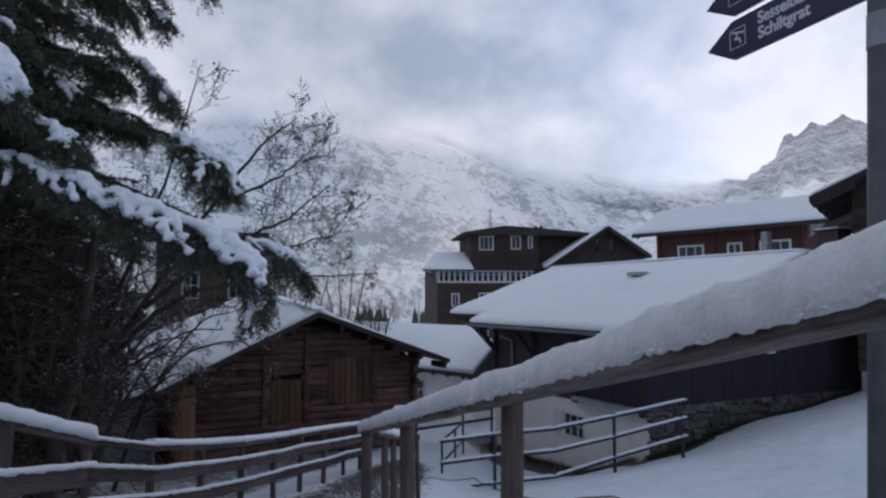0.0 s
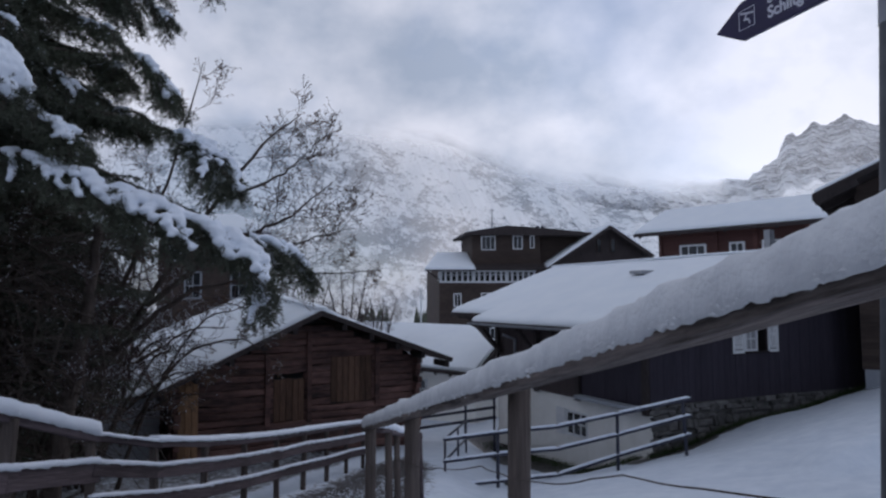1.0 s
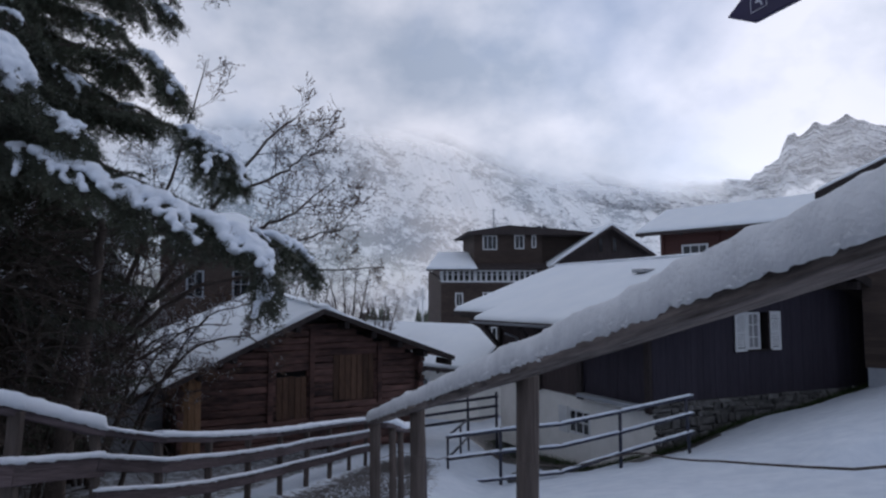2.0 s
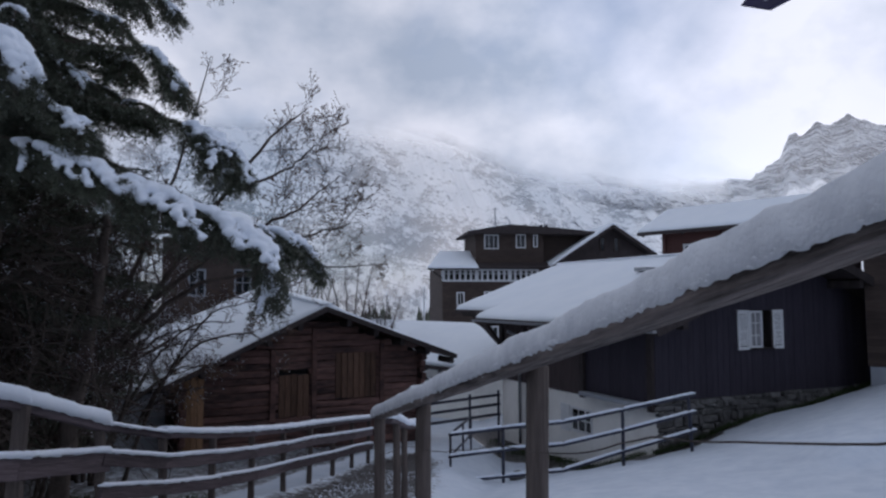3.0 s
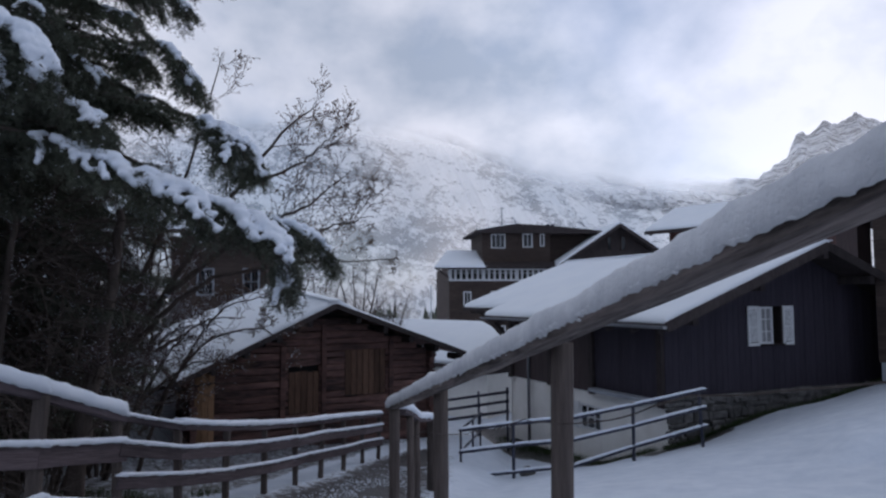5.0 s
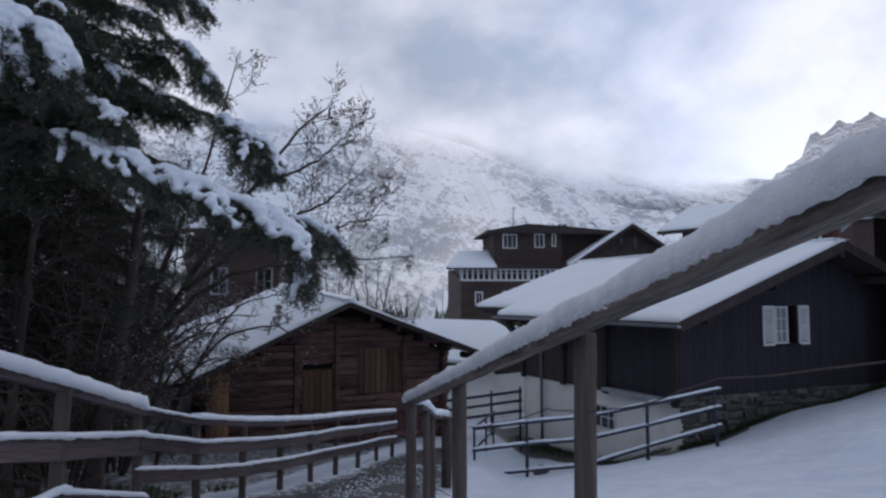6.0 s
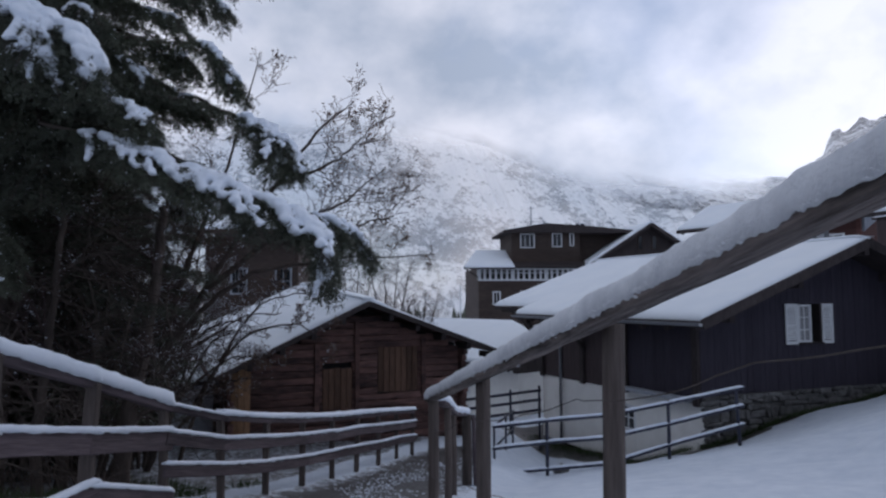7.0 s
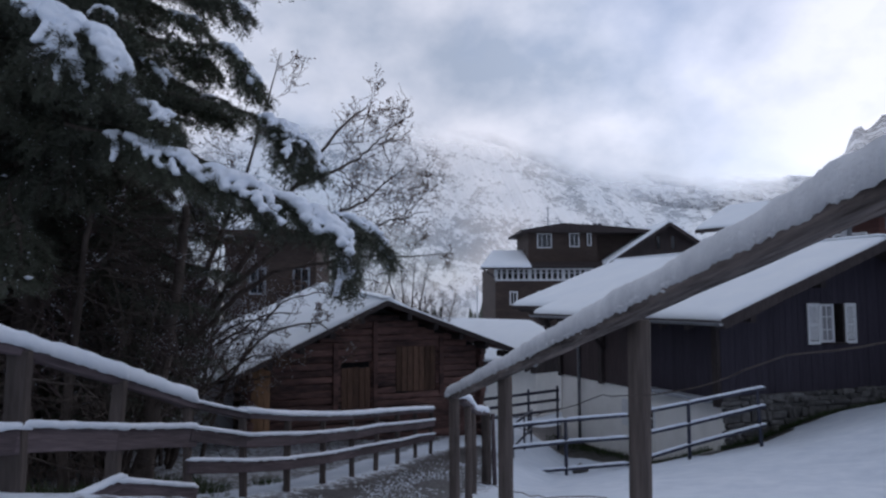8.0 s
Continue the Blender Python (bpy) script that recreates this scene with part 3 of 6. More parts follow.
def build_mountains():
    # skyline by bearing: sideways over distance, and rise over distance
    bear = [-1.2, -0.7, -0.4, -0.19, -0.07, 0.0, 0.04, 0.1, 0.18, 0.24, 0.31, 0.35, 0.40, 0.452, 0.456, 0.493, 0.508, 0.518, 0.524, 0.547, 0.572, 0.589, 0.603, 0.618, 0.66, 0.75, 1.1]
    rise = [0.40, 0.42, 0.42, 0.40, 0.37, 0.34, 0.31, 0.27, 0.23, 0.205, 0.19, 0.18, 0.172, 0.172, 0.182, 0.203, 0.242, 0.246, 0.236, 0.257, 0.254, 0.266, 0.272, 0.262, 0.25, 0.28, 0.30]
    nb, nd = 560, 170
    B, T = np.meshgrid(np.linspace(-1.15, 1.0, nb), np.linspace(0, 1.12, nd))
    D = 700 + 1800 * T
    R = np.interp(B, bear, rise) * 2500
    R += (16 * fbm(B * 40, B * 0, 4, 17.0, True) - 8) * smooth(0.44, 0.47, B)
    prof = np.where(T < 1, T ** 1.25, 1 - (T - 1) * 2.0)
    warp = fbm(B * 5, T * 4, 3, 70.0)
    rough = fbm(B * 9 + T * 3 + warp, T * 2.5 - B * 2, 4, 2.0)
    fine = fbm(B * 44 + T * 8, T * 2, 3, 9.0, True)
    Z = -110 + (R + 110) * prof + (rough * 75 + fine * 26) * np.clip(T * 3, 0, 1) * np.interp(T, [0, 0.75, 0.95, 1.2], [1, 1, 0.22, 0.22])
    X = B * D
    Y = D + 60 * fbm(B * 9, T * 2, 3, 30.0)
    idx = np.arange(nb * nd).reshape(nd, nb)
    faces = np.stack([idx[:-1, :-1], idx[:-1, 1:], idx[1:, 1:], idx[1:, :-1]], -1).reshape(-1, 4)
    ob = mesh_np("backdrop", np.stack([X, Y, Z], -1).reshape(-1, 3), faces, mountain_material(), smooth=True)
    rock = np.clip(fbm(B * 9 + T * 3, T * 12 - B * 3, 5, 50.0) * 0.34, -0.2, 0.16)
    rock *= 1 - 0.9 * smooth(0.39, 0.45, B)
    rock += 0.10 * smooth(0.42, 0.50, B) * smooth(0.55, 0.8, T)
    rock += 0.20 * np.exp(-((B - 0.26) / 0.065) ** 2 - ((T - 0.63) / 0.045) ** 2)
    rock += 0.05 * (1 - smooth(0.2, 0.45, T))
    att = ob.data.attributes.new("rock", "FLOAT", "POINT")
    att.data.foreach_set("value", rock.ravel().astype(np.float32))
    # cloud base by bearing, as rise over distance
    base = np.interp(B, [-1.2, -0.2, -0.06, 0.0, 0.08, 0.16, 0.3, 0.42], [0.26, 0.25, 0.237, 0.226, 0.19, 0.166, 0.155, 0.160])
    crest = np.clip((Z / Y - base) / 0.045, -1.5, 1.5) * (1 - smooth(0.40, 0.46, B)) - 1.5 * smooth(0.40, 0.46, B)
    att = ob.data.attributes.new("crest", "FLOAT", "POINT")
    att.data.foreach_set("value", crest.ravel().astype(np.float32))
    tagged(ob, "steep snowy mountainside with rock bands rising into cloud", "mountain", kind="structure")


build_mountains()

# ---------------------------------------------------------------- the dark house with a plastered ground floor


def build_house():
    h = thing("house", 7.5, 17.2, -2.9, "dark-stained timber house on a stone base under thick roof snow", "house", 25.5)
    ul, ur, up = -3.25, 4.2, 0.95
    zr, slope = 2.50, 0.36

    def deck(u):
        return zr - slope * abs(u - up)

    far = 9.7
    end = 6.75
    # backing walls
    t = 0.12
    wall = part("wall", prism(bmesh.new(), [(ul + 0.06, -0.96), (-0.36, -0.96), (-0.36, deck(-0.36) - 0.2), (ul + 0.06, deck(ul) - 0.14)], 0.05, 0.22), DARKBEAM, h)
    part("wall", prism(bmesh.new(), [(0.40, -0.96), (ur - 0.06, -0.96), (ur - 0.06, deck(ur) - 0.14), (up, zr - 0.14), (0.40, deck(0.40) - 0.2)], 0.05, 0.22), DARKBEAM, h)
    part("wall", boxed(-0.36, 0.40, 0.05, 0.22, -0.96, 0.12), DARKBEAM, h)
    part("wall", prism(bmesh.new(), [(-0.36, 1.02), (0.40, 1.02), (0.40, deck(0.40) - 0.2), (-0.36, deck(-0.36) - 0.2)], 0.05, 0.22), DARKBEAM, h)
    # boards of the gable, cut round the window
    n = 40
    w = (ur - ul) / n
    for i in range(n):
        a, b = ul + i * w + 0.004, ul + (i + 1) * w - 0.004
        za, zb = deck(a) - 0.14, deck(b) - 0.14
        y0 = 0.02 + 0.002 * (i % 2)
        pieces = [(-0.96, None)]
        if b > -0.36 and a < 0.40:
            pieces = [(-0.96, 0.12), (1.02, None)]
        for lo, hi in pieces:
            poly = [(a, lo), (b, lo), (b, zb if hi is None else hi), (a, za if hi is None else hi)]
            part("board", prism(bmesh.new(), poly, y0, 0.05), DARKBOARD, h)
    # window with one leaf open and two shutters
    # solid near-black block paints the darkness behind the open leaf
    part("room", boxed(-0.34, 0.38, 0.24, 0.9, 0.14, 1.0), PAINTED_DARK, h)
    win = window(h, "y", -0.36, 0.06, 0.13, 1.01, 0.02, 2, 3, 0.045, 0.05, curtain=True)
    part("window_frame", boxed(0.345, 0.398, -0.03, 0.04, 0.13, 1.01), DARKBEAM, win)
    part("window_sill", boxed(-0.40, 0.44, -0.06, 0.05, 0.085, 0.125, bevel=0.006), DARKBEAM, win)
    for a, b in ((-0.77, -0.385), (0.41, 0.77)):
        bm = bmesh.new()
        for c, d, z0, z1 in ((a, a + 0.05, 0.09, 1.03), (b - 0.05, b, 0.09, 1.03), (a + 0.05, b - 0.05, 0.09, 0.16), (a + 0.05, b - 0.05, 0.96, 1.03), (a + 0.05, b - 0.05, 0.52, 0.57)):
            box(bm, c, d, -0.045, -0.008, z0, z1, 0.003)
        sh = part("shutter", bm, WHITEPAINT, h, "white louvred shutter")
        for k in range(20):
            z = 0.185 + k * 0.0395
            if abs(z + 0.015 - 0.545) > 0.026:
                bm = boxed(a + 0.05, b - 0.05, -0.036, -0.012, z, z + 0.030)
                part("slat", bm, WHITEPAINT, sh)
    # side wall: plaster below, timber above
    zt = -1.08
    zb = -3.0
    part("plaster_wall", boxed(ul, ul + 0.2, 0.0, 2.30, zb, zt), PLASTER, h, "white plastered ground floor wall")
    part("plaster_wall", boxed(ul, ul + 0.2, 3.20, end, zb, zt), PLASTER, h)
    part("plaster_wall", boxed(ul, ul + 0.2, 2.30, 3.20, zb, -2.12), PLASTER, h)
    part("plaster_wall", boxed(ul, ul + 0.2, 2.30, 3.20, -1.48, zt), PLASTER, h)
    w2 = window(h, "x", 2.30, 3.20, -2.12, -1.48, ul + 0.03, 3, 2, 0.06, 0.05)
    bm = bmesh.new()
    box(bm, ul - 0.04, ul - 0.003, 3.22, 3.62, -2.14, -1.46, 0.004)
    part("shutter", bm, WHITEPAINT, h)
    for k in range(17):
        a = k * (end) / 17
        b = (k + 1) * (end) / 17
        part("board", boxed(ul - 0.035, ul + 0.02, a + 0.004, b - 0.004, zt - 0.06, deck(ul) - 0.13), DARKBOARD if b < 2.8 else BROWNBOARD, h)
    part("wall", boxed(ul + 0.02, ul + 0.2, 0.22, end, zt, deck(ul) - 0.14), DARKBEAM, h)
    for y in (0.02, 2.5, 4.4, 6.56):
        part("post", boxed(ul - 0.13, ul - 0.036, y, y + 0.17, zt - 0.1, deck(ul) - 0.14, bevel=0.006), DARKBEAM, h)
    part("ledge", boxed(ul - 0.28, ul - 0.04, 0.2, 2.5, zt - 0.02, zt + 0.07, bevel=0.01), GREYPLASTER, h, "grey ledge")
    part("downpipe", tubed([(ul - 0.09, 5.6, -2.9), (ul - 0.09, 5.6, 0.2), (ul - 0.5, 5.6, 0.35)], 0.045, 10), ZINC, h, smooth=True)
    part("wall", boxed(ul, ur, end - 0.2, end, zb, 0.3), PLASTER, h)
    part("wall", prism(bmesh.new(), [(ul, 0.3), (ur, 0.3), (ur, deck(ur) - 0.15), (up, zr - 0.15), (ul, deck(ul) - 0.15)], end - 0.2, end), DARKBEAM, h)
    part("wall", boxed(ur - 0.2, ur, 0.22, end - 0.2, zb, deck(ur) - 0.15), DARKBEAM, h)
    # braces that carry the roof past the end wall
    for y in (4.4, 6.5):
        part("brace", beamed((ul - 0.05, y, -0.25), (-3.95, y, deck(-3.95) - 0.2), 0.09, 0.1, 0.006), DARKBEAM, h)
    for u in (ul + 0.1, -0.6, up):
        part("purlin", beamed((u, end - 0.1, deck(u) - 0.22), (u, far - 0.1, deck(u) - 0.22), 0.15, 0.18, 0.01), DARKBEAM, h)
        part("brace", beamed((u, end, deck(u) - 1.3), (u, far - 0.8, deck(u) - 0.26), 0.1, 0.11, 0.006), DARKBEAM, h)
    # roof in two lengths
    roof(h, (-4.06, deck(-4.06)), (up, zr), (4.9, deck(4.9)), -0.9, 7.05, 0.12, 0.14, 3)
    roof(h, (-3.45, deck(-3.45) - 0.004), (up, zr - 0.004), (4.7, deck(4.7) - 0.004), 6.3, far, 0.11, 0.142, 3)
    part("ridge_snow", snow_strip((up, -0.86, zr + 0.085), (up, far - 0.03, zr + 0.085), 0.5, 0.05, 3, 0.2), SNOW_ROOF_LIT, h, smooth=True)
    # gutter and brackets under the eave
    bm = bmesh.new()
    prof = [(math.cos(math.pi * (1 + k / 8)), math.sin(math.pi * (1 + k / 8))) for k in range(9)]
    poly = [(-4.12 + 0.07 * c, deck(-4.06) - 0.03 + 0.07 * s) for c, s in prof] + [(-4.12 + 0.055 * c, deck(-4.06) - 0.03 + 0.055 * s) for c, s in reversed(prof)]
    part("gutter", prism(bm, poly, -0.93, 7.05), ZINC, h, "zinc eaves gutter")
    for k in range(9):
        y = -0.6 + k * 0.85
        part("rafter", beamed((-4.0, y, deck(-4.0) - 0.19), (ul - 0.02, y, deck(ul) - 0.19), 0.09, 0.12, 0.006), DARKBEAM, h)
    for u in (ul + 0.05, -1.2, up, 2.6, ur - 0.05):
        part("purlin", beamed((u, -0.85, deck(u) - 0.25), (u, 0.06, deck(u) - 0.25), 0.15, 0.2, 0.01), DARKBEAM, h)
    # stone base under the gable: mortar core and single stones
    part("foundation", boxed(ul + 0.03, ur, 0.0, 0.24, -3.0, -0.965), MORTAR, h, "grey rubble stone base")
    rng = random.Random(5)
    z = -2.35
    while z < -1.03:
        hh = rng.uniform(0.10, 0.24)
        hh = min(hh, -0.965 - z)
        u = ul - rng.uniform(0, 0.12)
        while u < ur - 0.1:
            ww = rng.uniform(0.12, 0.5)
            bm = bmesh.new()
            box(bm, u + 0.012, min(u + ww, ur) - 0.012, -0.06 - rng.uniform(0, 0.05), 0.02, z + 0.012 + rng.uniform(-0.03, 0.02), z + hh - 0.008 + rng.uniform(-0.02, 0.03), 0.03)
            for v in bm.verts:
                v.co += noise.noise_vector(v.co * 6 + Vector((u, z, 0))) * 0.055
            part("stone", bm, STONE, h)
            u += ww
        z += hh
    # boarded chimney on the far slope
    part("chimney", boxed(3.58, 4.15, 0.15, 0.75, 0.9, 3.26, bevel=0.01), BROWNBOARD, h, "brown boarded chimney with a thin snow cap")
    part("chimney_lid", boxed(3.50, 4.23, 0.07, 0.83, 3.262, 3.31, bevel=0.006), DARKBEAM, h)
    part("chimney_snow", snow_strip((3.87, 0.08, 3.31), (3.87, 0.82, 3.31), 0.72, 0.06, 4), SNOW, h, smooth=True)
    # short vent by the ridge, and a hatch
    part("vent_pipe", boxed(0.87, 1.05, 0.18, 0.36, 2.2, 3.12, bevel=0.01), ZINC, h, "short grey vent with a snow cap")
    bm = bmesh.new()
    box(bm, -0.8, -0.25, 3.0, 3.5, deck(-0.5) + 0.1, deck(-0.5) + 0.2, 0.01)
    part("roof_hatch", bm, ZINC, h)


build_house()

# ---------------------------------------------------------------- the log barn


def build_barn():
    b = thing("barn", -3.1, 17.8, -2.7, "sun-burnt log barn with snow on its shallow gable roof", "barn", 30)
    ul, ur, up = -3.40, 2.62, -0.2
    zl, zp, zrr = -0.57, 1.12, -0.18

    def deck(u):
        return zp + (zl - zp) * (up - u) / (up + 3.87) if u < up else zp + (zrr - zp) * (u - up) / (3.45 - up)

    base, course = -2.7, 0.165
    z, k = base, 0
    back = 5.2
    while z < zp - 0.25:
        # span of this course under the roof
        top = z + course
        a, c = ul, ur
        while deck(a) - 0.13 < top and a < up:
            a += 0.05
        while deck(c) - 0.13 < top and c > up:
            c -= 0.05
        if c - a < 0.25:
            break
        spans = [(a - (0.14 if a == ul else 0), c + (0.14 if c == ur else 0))]
        for d0, d1, z0, z1 in ((-1.19, -0.43, -1.54, -0.53), (0.25, 1.36, -1.21, -0.07)):
            if top > z0 and z < z1:
                cut = []
                for s0, s1 in spans:
                    if s0 < d0 < s1:
                        cut += [(s0, d0), (d1, s1)]
                    else:
                        cut.append((s0, s1))
                spans = cut
        for s0, s1 in spans:
            if s1 - s0 > 0.05:
                bm = beamed((s0, 0.0, z + course / 2), (s1, 0.0, z + course / 2), 0.15, course - 0.008, 0.03, cuts=max(1, int((s1 - s0) / 0.3)), rough=0.03, seed=k * 3 + s0)
                part("log", bm, LOGWOOD, b)
        # cross logs at the corners, half a course up
        for u in (ul, ur):
            if deck(u) - 0.2 > z + course:
                bm = beamed((u, -0.26 - 0.06 * ((k * 7) % 3), z + course), (u, back, z + course), 0.15, course - 0.008, 0.03, cuts=6, rough=0.014, seed=k + 90)
                part("log", bm, LOGWOOD, b)
        z += course
        k += 1
    # near-black backing paints the shade seen between the logs
    part("wall", prism(bmesh.new(), [(ul + 0.1, base), (ur - 0.1, base), (ur - 0.1, deck(ur) - 0.15), (up, zp - 0.15), (ul + 0.1, deck(ul) - 0.15)], 0.08, 0.2), PAINTED_DARK, b)
    part("wall", prism(bmesh.new(), [(ul, base), (ur, base), (ur, deck(ur) - 0.05), (up, zp), (ul, deck(ul) - 0.05)], back - 0.2, back), LOGWOOD, b)
    # doors of upright boards
    rng = random.Random(3)
    for d0, d1, z0, z1, n, nm in ((-1.19, -0.43, -1.54, -0.53, 5, "door"), (0.25, 1.36, -1.21, -0.07, 7, "hatch")):
        door = part(nm, boxed(d0, d1, -0.02, 0.02, z0, z1), DARKBEAM, b, "weathered board door")
        for i in range(n):
            a = d0 + (d1 - d0) * i / n
            c = d0 + (d1 - d0) * (i + 1) / n
            dz = rng.uniform(-0.02, 0.04)
            part("board", boxed(a + 0.008, c - 0.008, -0.055 - rng.uniform(0, 0.012), -0.021, z0 + dz, z1 + dz, bevel=0.005), PALEWOOD, door)
    for u, lo, hi in ((-0.32, -1.6, 0.6), (1.5, -1.3, 0.2), (-1.35, -1.6, 0.1)):
        part("upright", beamed((u, -0.11, lo), (u, -0.11, hi), 0.12, 0.06, 0.01, up=(0, 1, 0), cuts=4, rough=0.012, seed=u), LOGWOOD, b)
    # pale boards at the corner
    for i in range(3):
        a = ul + 0.02 + i * 0.145
        part("corner_board", boxed(a, a + 0.135, -0.30, -0.27, base, deck(a) - 0.14, bevel=0.004), CORNERWOOD, b, "pale corner board")
    # roof, sagging with age towards its back
    up_b = 0.50
    for ue, ze, zb, nm in ((-3.87, zl, zl + 0.66, 1), (3.45, zrr, zrr + 0.2, 2)):
        pts = ((ue, -0.62, ze), (up, -0.62, zp), (ue, back + 0.45, zb), (up, back + 0.45, zp + up_b))
        part("roof_deck", slab(bmesh.new(), *pts, 0.09), LOGWOOD, b)
        sg = 0.04 if ue < 0 else -0.04
        q = [(pts[0][0] + sg, pts[0][1] + 0.03, pts[0][2]), pts[1][:1] + (pts[1][1] + 0.03, pts[1][2]), (pts[2][0] + sg, pts[2][1], pts[2][2]), pts[3]]
        part("roof_snow", snow_sheet(*q, 0.085, 0.12, nm, 0.07, 0.05), SNOW_ROOF_LIT, b, "uneven roof snow", smooth=True)
        part("verge_board", beamed((ue, -0.64, ze - 0.05), (up, -0.64, zp - 0.05), 0.03, 0.12, 0.005, cuts=8, rough=0.008, seed=nm), DARKBEAM, b)
        n = 5
        for i in range(n):
            f = (i + 0.15) / n
            u, z0 = ue + (up - ue) * f, ze + (zp - ze) * f
            part("purlin", beamed((u, -0.58, z0 - 0.19), (u, 0.1, z0 - 0.18), 0.14, 0.16, 0.03), DARKBEAM, b)
    part("ridge_snow", snow_strip((up, -0.6, zp + 0.07), (up, back + 0.4, zp + up_b + 0.07), 0.34, 0.045, 8, 0.15), SNOW_ROOF_LIT, b, smooth=True)


build_barn()


def build_lean_to():
    s = thing("shed", -7.1, 16.4, -2.7, "small grey plastered shed beside the log barn", "shed", 30)
    part("wall", boxed(-0.9, 0.55, 0.0, 2.2, -2.7, -0.75), GREYPLASTER, s)
    part("roof_slope", slab(bmesh.new(), (-1.1, -0.15, -0.95), (0.6, -0.15, -0.7), (-1.1, 2.4, -0.95), (0.6, 2.4, -0.7), 0.08), DARKBEAM, s)
    part("roof_snow", snow_sheet((-1.08, -0.13, -0.945), (0.58, -0.13, -0.695), (-1.08, 2.38, -0.945), (0.58, 2.38, -0.695), 0.1, 0.2, 5, 0.08), SNOW_ROOF_LIT, s, smooth=True)


build_lean_to()

# ---------------------------------------------------------------- white house between barn and dark house


def build_white_house():
    w = thing("house", 1.07, 25.0, -3.6, "white plastered low house with a snowy roof", "house", -47)
    part("wall", boxed(-13.4, -0.75, 0.75, 6.1, -3.6, -1.15), PLASTER, w)
    ze, pitch = -1.24, math.tan(radians(22))

    def sheet(poly, lo, hi, bevel=0.0):
        """A flat sheet that lies on the slope, from lo to hi above it."""
        bm = bmesh.new()
        rings = [[bm.verts.new((x, y, ze + y * pitch + h)) for x, y in poly] for h in (lo, hi)]
        bm.faces.new(rings[0][::-1])
        top = bm.faces.new(rings[1])
        for k in range(len(poly)):
            m = (k + 1) % len(poly)
            bm.faces.new((rings[0][k], rings[0][m], rings[1][m], rings[1][k]))
        if bevel:
            bmesh.ops.bevel(bm, geom=list(top.edges), offset=bevel, segments=3, affect="EDGES", profile=0.5)
        bmesh.ops.recalc_face_normals(bm, faces=bm.faces)
        return bm

    part("roof_slope", sheet([(-14, 0), (0, 0), (-0.93, 2.26), (-3.63, 3.43), (-14, 3.43)], -0.16, -0.03), DARKBEAM, w)
    part("roof_snow", sheet([(-13.97, 0.03), (-0.04, 0.03), (-0.96, 2.23), (-3.63, 3.43), (-13.97, 3.43)], -0.028, 0.13, 0.06), SNOW_ROOF_LIT, w, smooth=True)
    part("roof_slope", slab(bmesh.new(), (-14, 3.43, ze + 3.43 * pitch - 0.03), (-3.63, 3.43, ze + 3.43 * pitch - 0.03), (-14, 6.9, -1.4), (-3.0, 6.9, -1.4), 0.13), DARKBEAM, w)
    bm = bmesh.new()
    poly = [(0.7, -1.6), (2.3, -1.6), (2.3, ze + 2.1 * pitch - 0.18), (0.7, ze + 0.7 * pitch - 0.18)]
    a, b = [[bm.verts.new((x, y, z)) for y, z in poly] for x in (-0.98, -0.74)]
    bm.faces.new(a)
    bm.faces.new(b[::-1])
    for k in range(4):
        bm.faces.new((a[k], b[k], b[(k + 1) % 4], a[(k + 1) % 4]))
    bmesh.ops.recalc_face_normals(bm, faces=bm.faces)
    part("gable_wall", bm, DARKBEAM, w)
    for k in range(16):
        u = -12.6 + k * 0.8
        part("rafter", beamed((u, 0.05, ze - 0.2), (u, 0.8, ze - 0.2 + 0.75 * pitch), 0.08, 0.1, 0.005), DARKBEAM, w)
    window(w, "y", -4.2, -3.4, -2.6, -1.8, 0.74, 2, 2, 0.06, 0.05)


build_white_house()

# ---------------------------------------------------------------- the hotel with its tower


